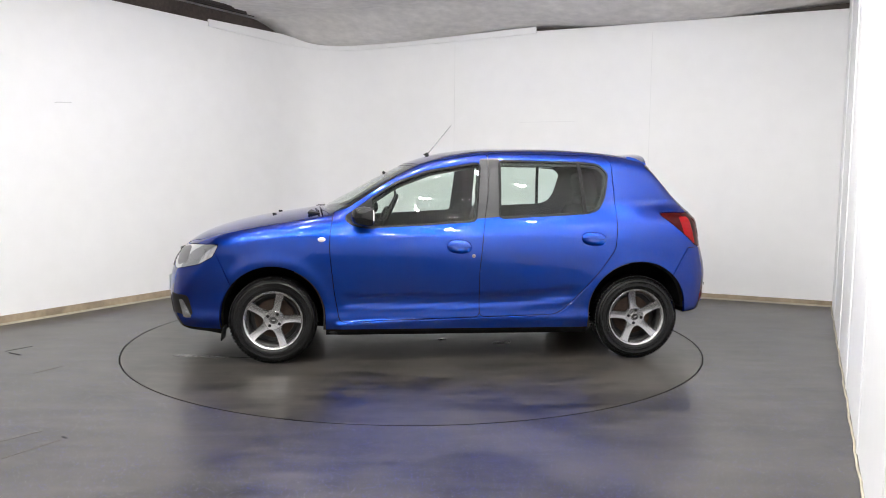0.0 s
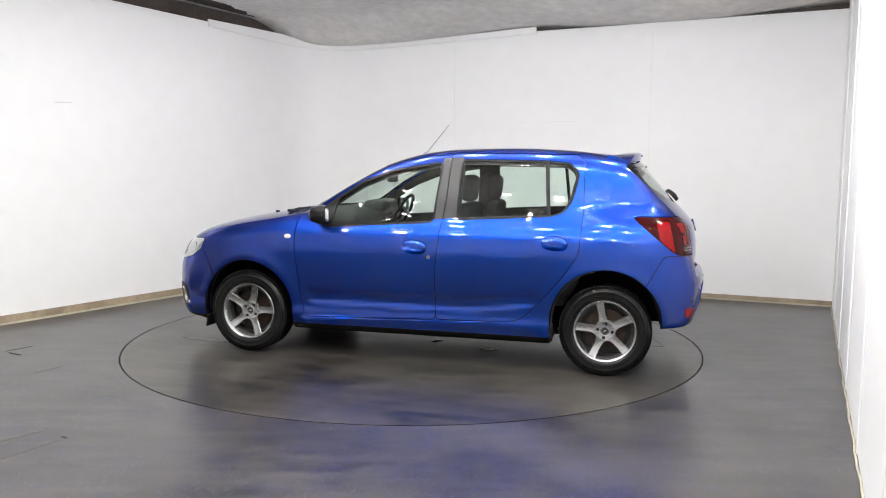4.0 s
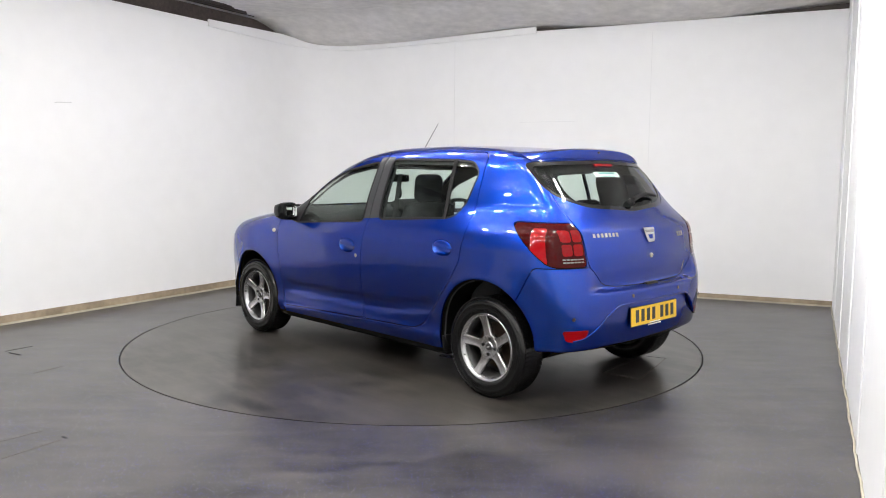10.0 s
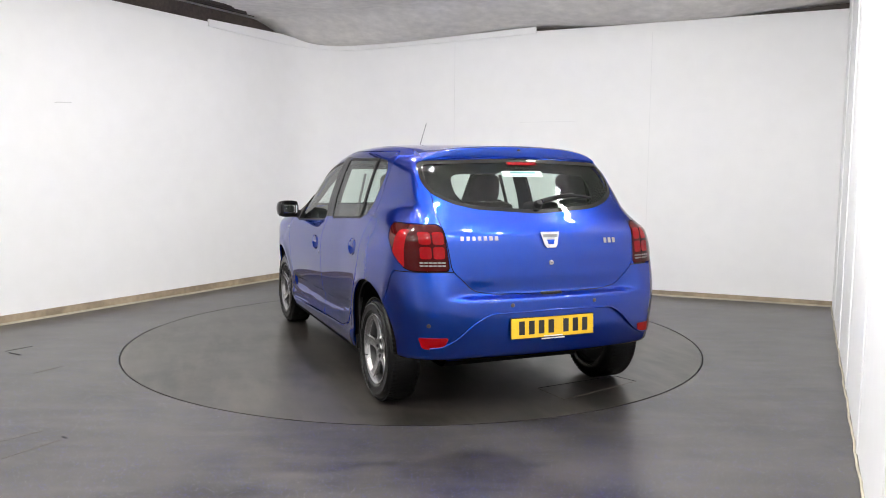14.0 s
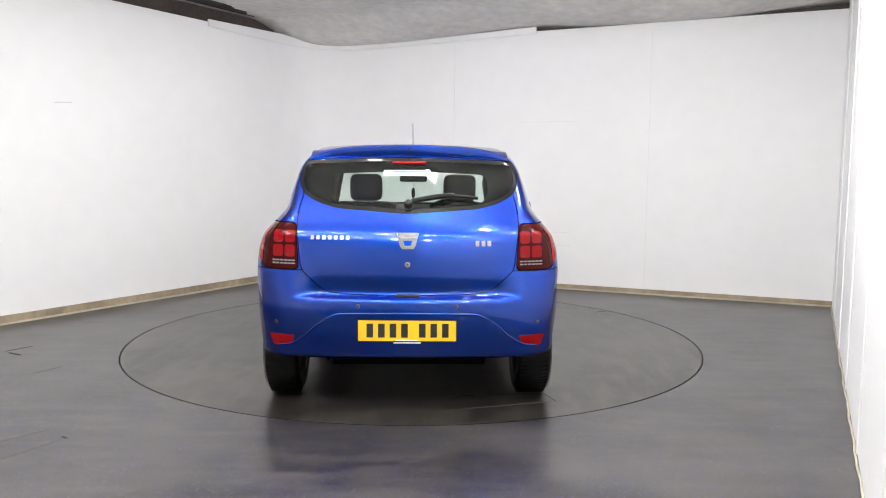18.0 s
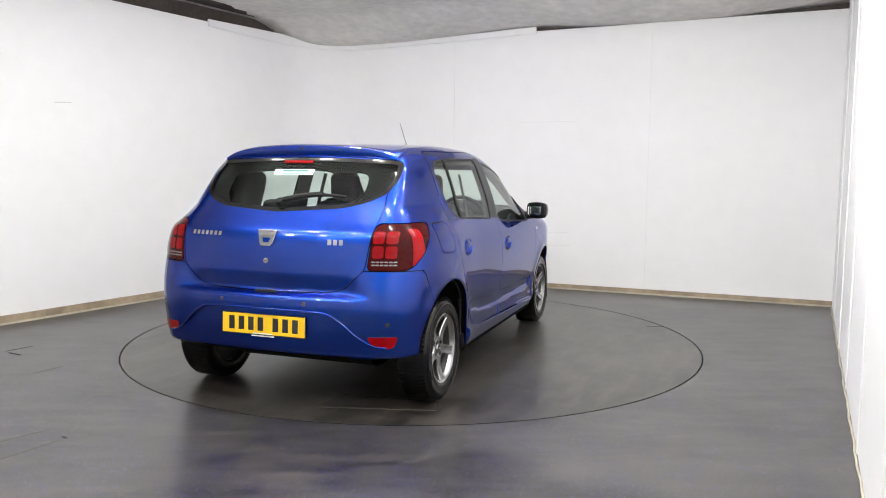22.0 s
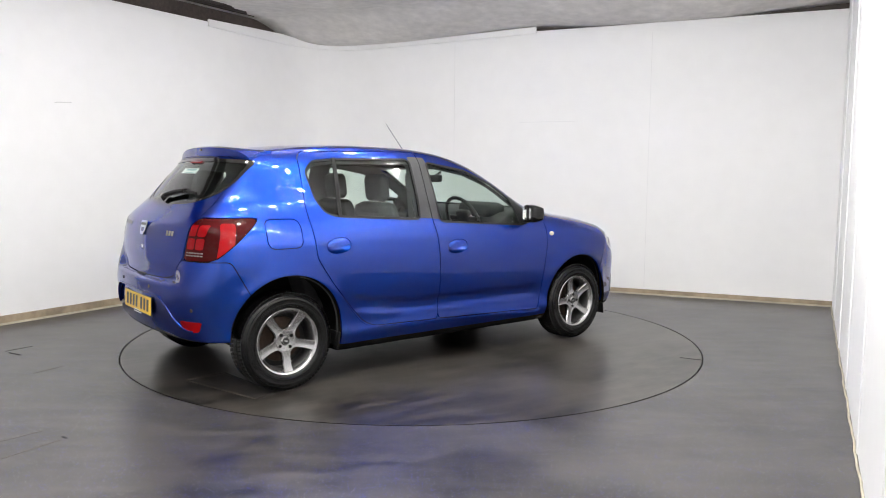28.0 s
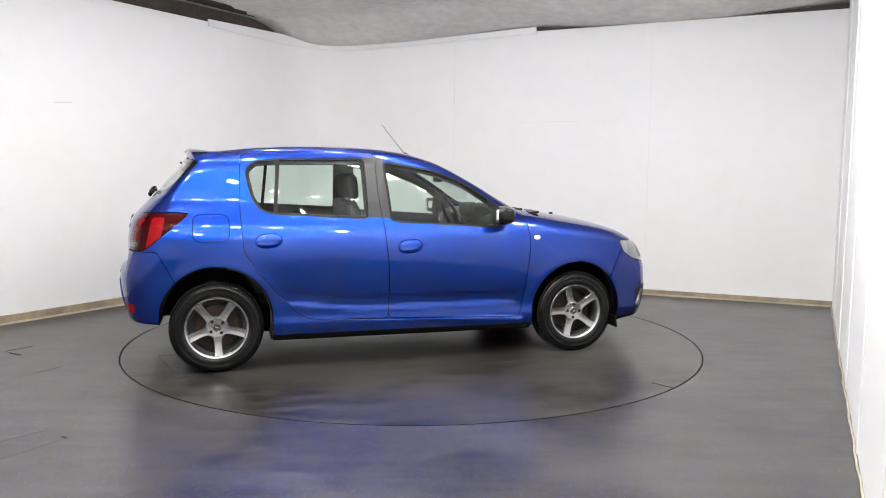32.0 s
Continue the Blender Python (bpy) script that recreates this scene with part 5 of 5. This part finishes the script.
def blot(name, x, y, rx, ry, turn, material, parent, label, seed):
    """A flat patch with an uneven rim."""
    rnd = random.Random(seed)
    w = [rnd.uniform(0.8, 1.15) for _ in range(9)]
    pts = []
    for i in range(36):
        a = 2 * math.pi * i / 36
        u = i / 36 * 9
        k = w[int(u) % 9] * (1 - u % 1) + w[(int(u) + 1) % 9] * (u % 1)
        px, py = rx * k * math.cos(a), ry * k * math.sin(a)
        pts.append((x + px * math.cos(turn) - py * math.sin(turn), y + px * math.sin(turn) + py * math.cos(turn)))
    return part(name, prism(pts, -0.001, 0.0014), material, parent, label)


# first patch: its paleness is a reflection of the wall, put into the colour
blot("dried_smear", *disc_xy(-0.42, 0.25), 0.085, 0.045, 0.4, SMEAR_GLINT, turntable, "pale dried patch", 1)
blot("wet_patch", *disc_xy(0.036, 0.085), 0.05, 0.03, 1.0, WET, turntable, "small wet patch", 2)
blot("dried_smear", *disc_xy(1.85, 0.55), 0.22, 0.035, 3.0, SMEAR_GLINT, turntable, "pale dried smear", 3)

for a, b, w in (((-3.004, -0.53), (-2.889, -0.363), 0.010), ((-2.957, -0.575), (-2.833, -0.653), 0.016), ((-2.30, -2.765), (-1.907, -2.294), 0.006), ((-2.06, -2.92), (-1.755, -2.43), 0.007), ((-1.769, -2.381), (-1.735, -2.406), 0.011), ((-2.499, -1.155), (-2.392, -0.962), 0.007)):
    mark("floor_seam", a, b, w, CRACK if w > 0.008 else SEAM, floor_ob, "dark cut in the vinyl")

# fascia over the curved corner, and the ribbed deck above the left wall
p_l, p_r = Vector((-2.274, 2.479)), Vector((1.372, 2.794))
fas = [p_l] + arc + [line(arc[-1], p_r, 0.5), p_r]
feet = [2.890] + [2.872 - 0.024 * i / 16 for i in range(17)] + [2.880, 2.922]
tops = [2.966] + [2.986 - 0.046 * i / 8 for i in range(9)] + [3.2] * 10
bm = bmesh.new()
prev = None
for p, q, z, most in zip(offset_line(fas, -0.025), offset_line(fas, -0.004), feet, tops):
    top = min(most, ceiling_z(p.x, p.y) - 0.002)
    ring = [bm.verts.new((p.x, p.y, z)), bm.verts.new((q.x, q.y, z)), bm.verts.new((q.x, q.y, top)), bm.verts.new((p.x, p.y, top))]
    if prev:
        for j in range(4):
            bm.faces.new((prev[j], prev[(j + 1) % 4], ring[(j + 1) % 4], ring[j]))
    else:
        bm.faces.new(ring)
    prev = ring
bm.faces.new(prev[::-1])
bmesh.ops.recalc_face_normals(bm, faces=bm.faces)
fa = smooth(part("fascia", bm, WALL, None), 30)
tagged(fa, "white curved fascia strip at the top of the wall", "trim", kind="structure")
deck = thing("ceiling_deck", "dark brown ribbed steel deck along the wall top", "deck", kind="structure")
t = (L1 - L0).normalized()
n = Vector((t.y, -t.x))
for k in range(11):
    o = n * (0.012 + 0.034 * k + 0.008 * (k % 2))
    end = 1.12 + 0.055 * k + 0.10 * (k * k) / 12 + 0.05 * ((k * 5) % 3)
    bm = bmesh.new()
    for i in range(14):
        a, b = L1 - t * (end + 0.4 * i) + o, L1 - t * (end + 0.4 * (i + 1)) + o
        a, b = Vector((a.x, a.y, ceiling_z(a.x, a.y) - 0.004)), Vector((b.x, b.y, ceiling_z(b.x, b.y) - 0.004))
        d = b - a
        box(bm, Matrix.Translation((a + b) / 2) @ d.to_track_quat("X", "Z").to_matrix().to_4x4(), (d.length, 0.014 + 0.009 * (k % 3), 0.012))
    part("rib", bm, DECK, deck)
bk = (R1 - L1).normalized()


def wall_mark(p0, p1, z0, z1, w, wall, material, into):
    """A hairline scratch or joint on a wall between two places in plan."""
    a, b = Vector((*p0, z0)), Vector((*p1, z1))
    d = b - a
    bm = rod(bmesh.new(), a + into, b + into, w, w, 6)
    part("scratch", bm, material, wall)


PALE = mat("faint_joint", (0.70, 0.70, 0.71), rough=0.6)
inn_l = Vector((n.x, n.y, 0)) * 0.0012
inn_b = Vector((bk.y, -bk.x, 0)) * 0.0012
wall_mark((-3.247, 0.952), (-3.161, 1.087), 1.932, 1.945, 0.0018, wall_l, STEEL, inn_l)
wall_mark((1.207, 2.869), (1.801, 2.598), 1.920, 1.922, 0.0016, wall_b, PALE, inn_b)
wall_mark((1.387, 2.787), (1.753, 2.620), 0.639, 0.654, 0.0016, wall_b, PALE, inn_b)
wall_mark((1.452, 2.758), (1.787, 2.605), 0.489, 0.505, 0.0016, wall_b, PALE, inn_b)
for q in ((0.459, 3.210), (2.550, 2.256)):
    wall_mark(q, q, 0.08, 2.86, 0.0014, wall_b, PALE, inn_b)


# ---------------------------------------------------------------- what moves
def motions():
    turn = [(t, HEADING(t)) for t in range(0, 33, 2)]
    rows = []
    for t, a in turn:
        c, s = math.cos(radians(a)), math.sin(radians(a))
        rows.append((float(t), pose(CAR_X * c - CAR_Y * s, CAR_X * s + CAR_Y * c, 0, 0, 0, a)))
    walk(car, rows)
    walk(turntable, [(float(t), pose(0, 0, 0, 0, 0, a - HEADING(0))) for t, a in turn])


motions()
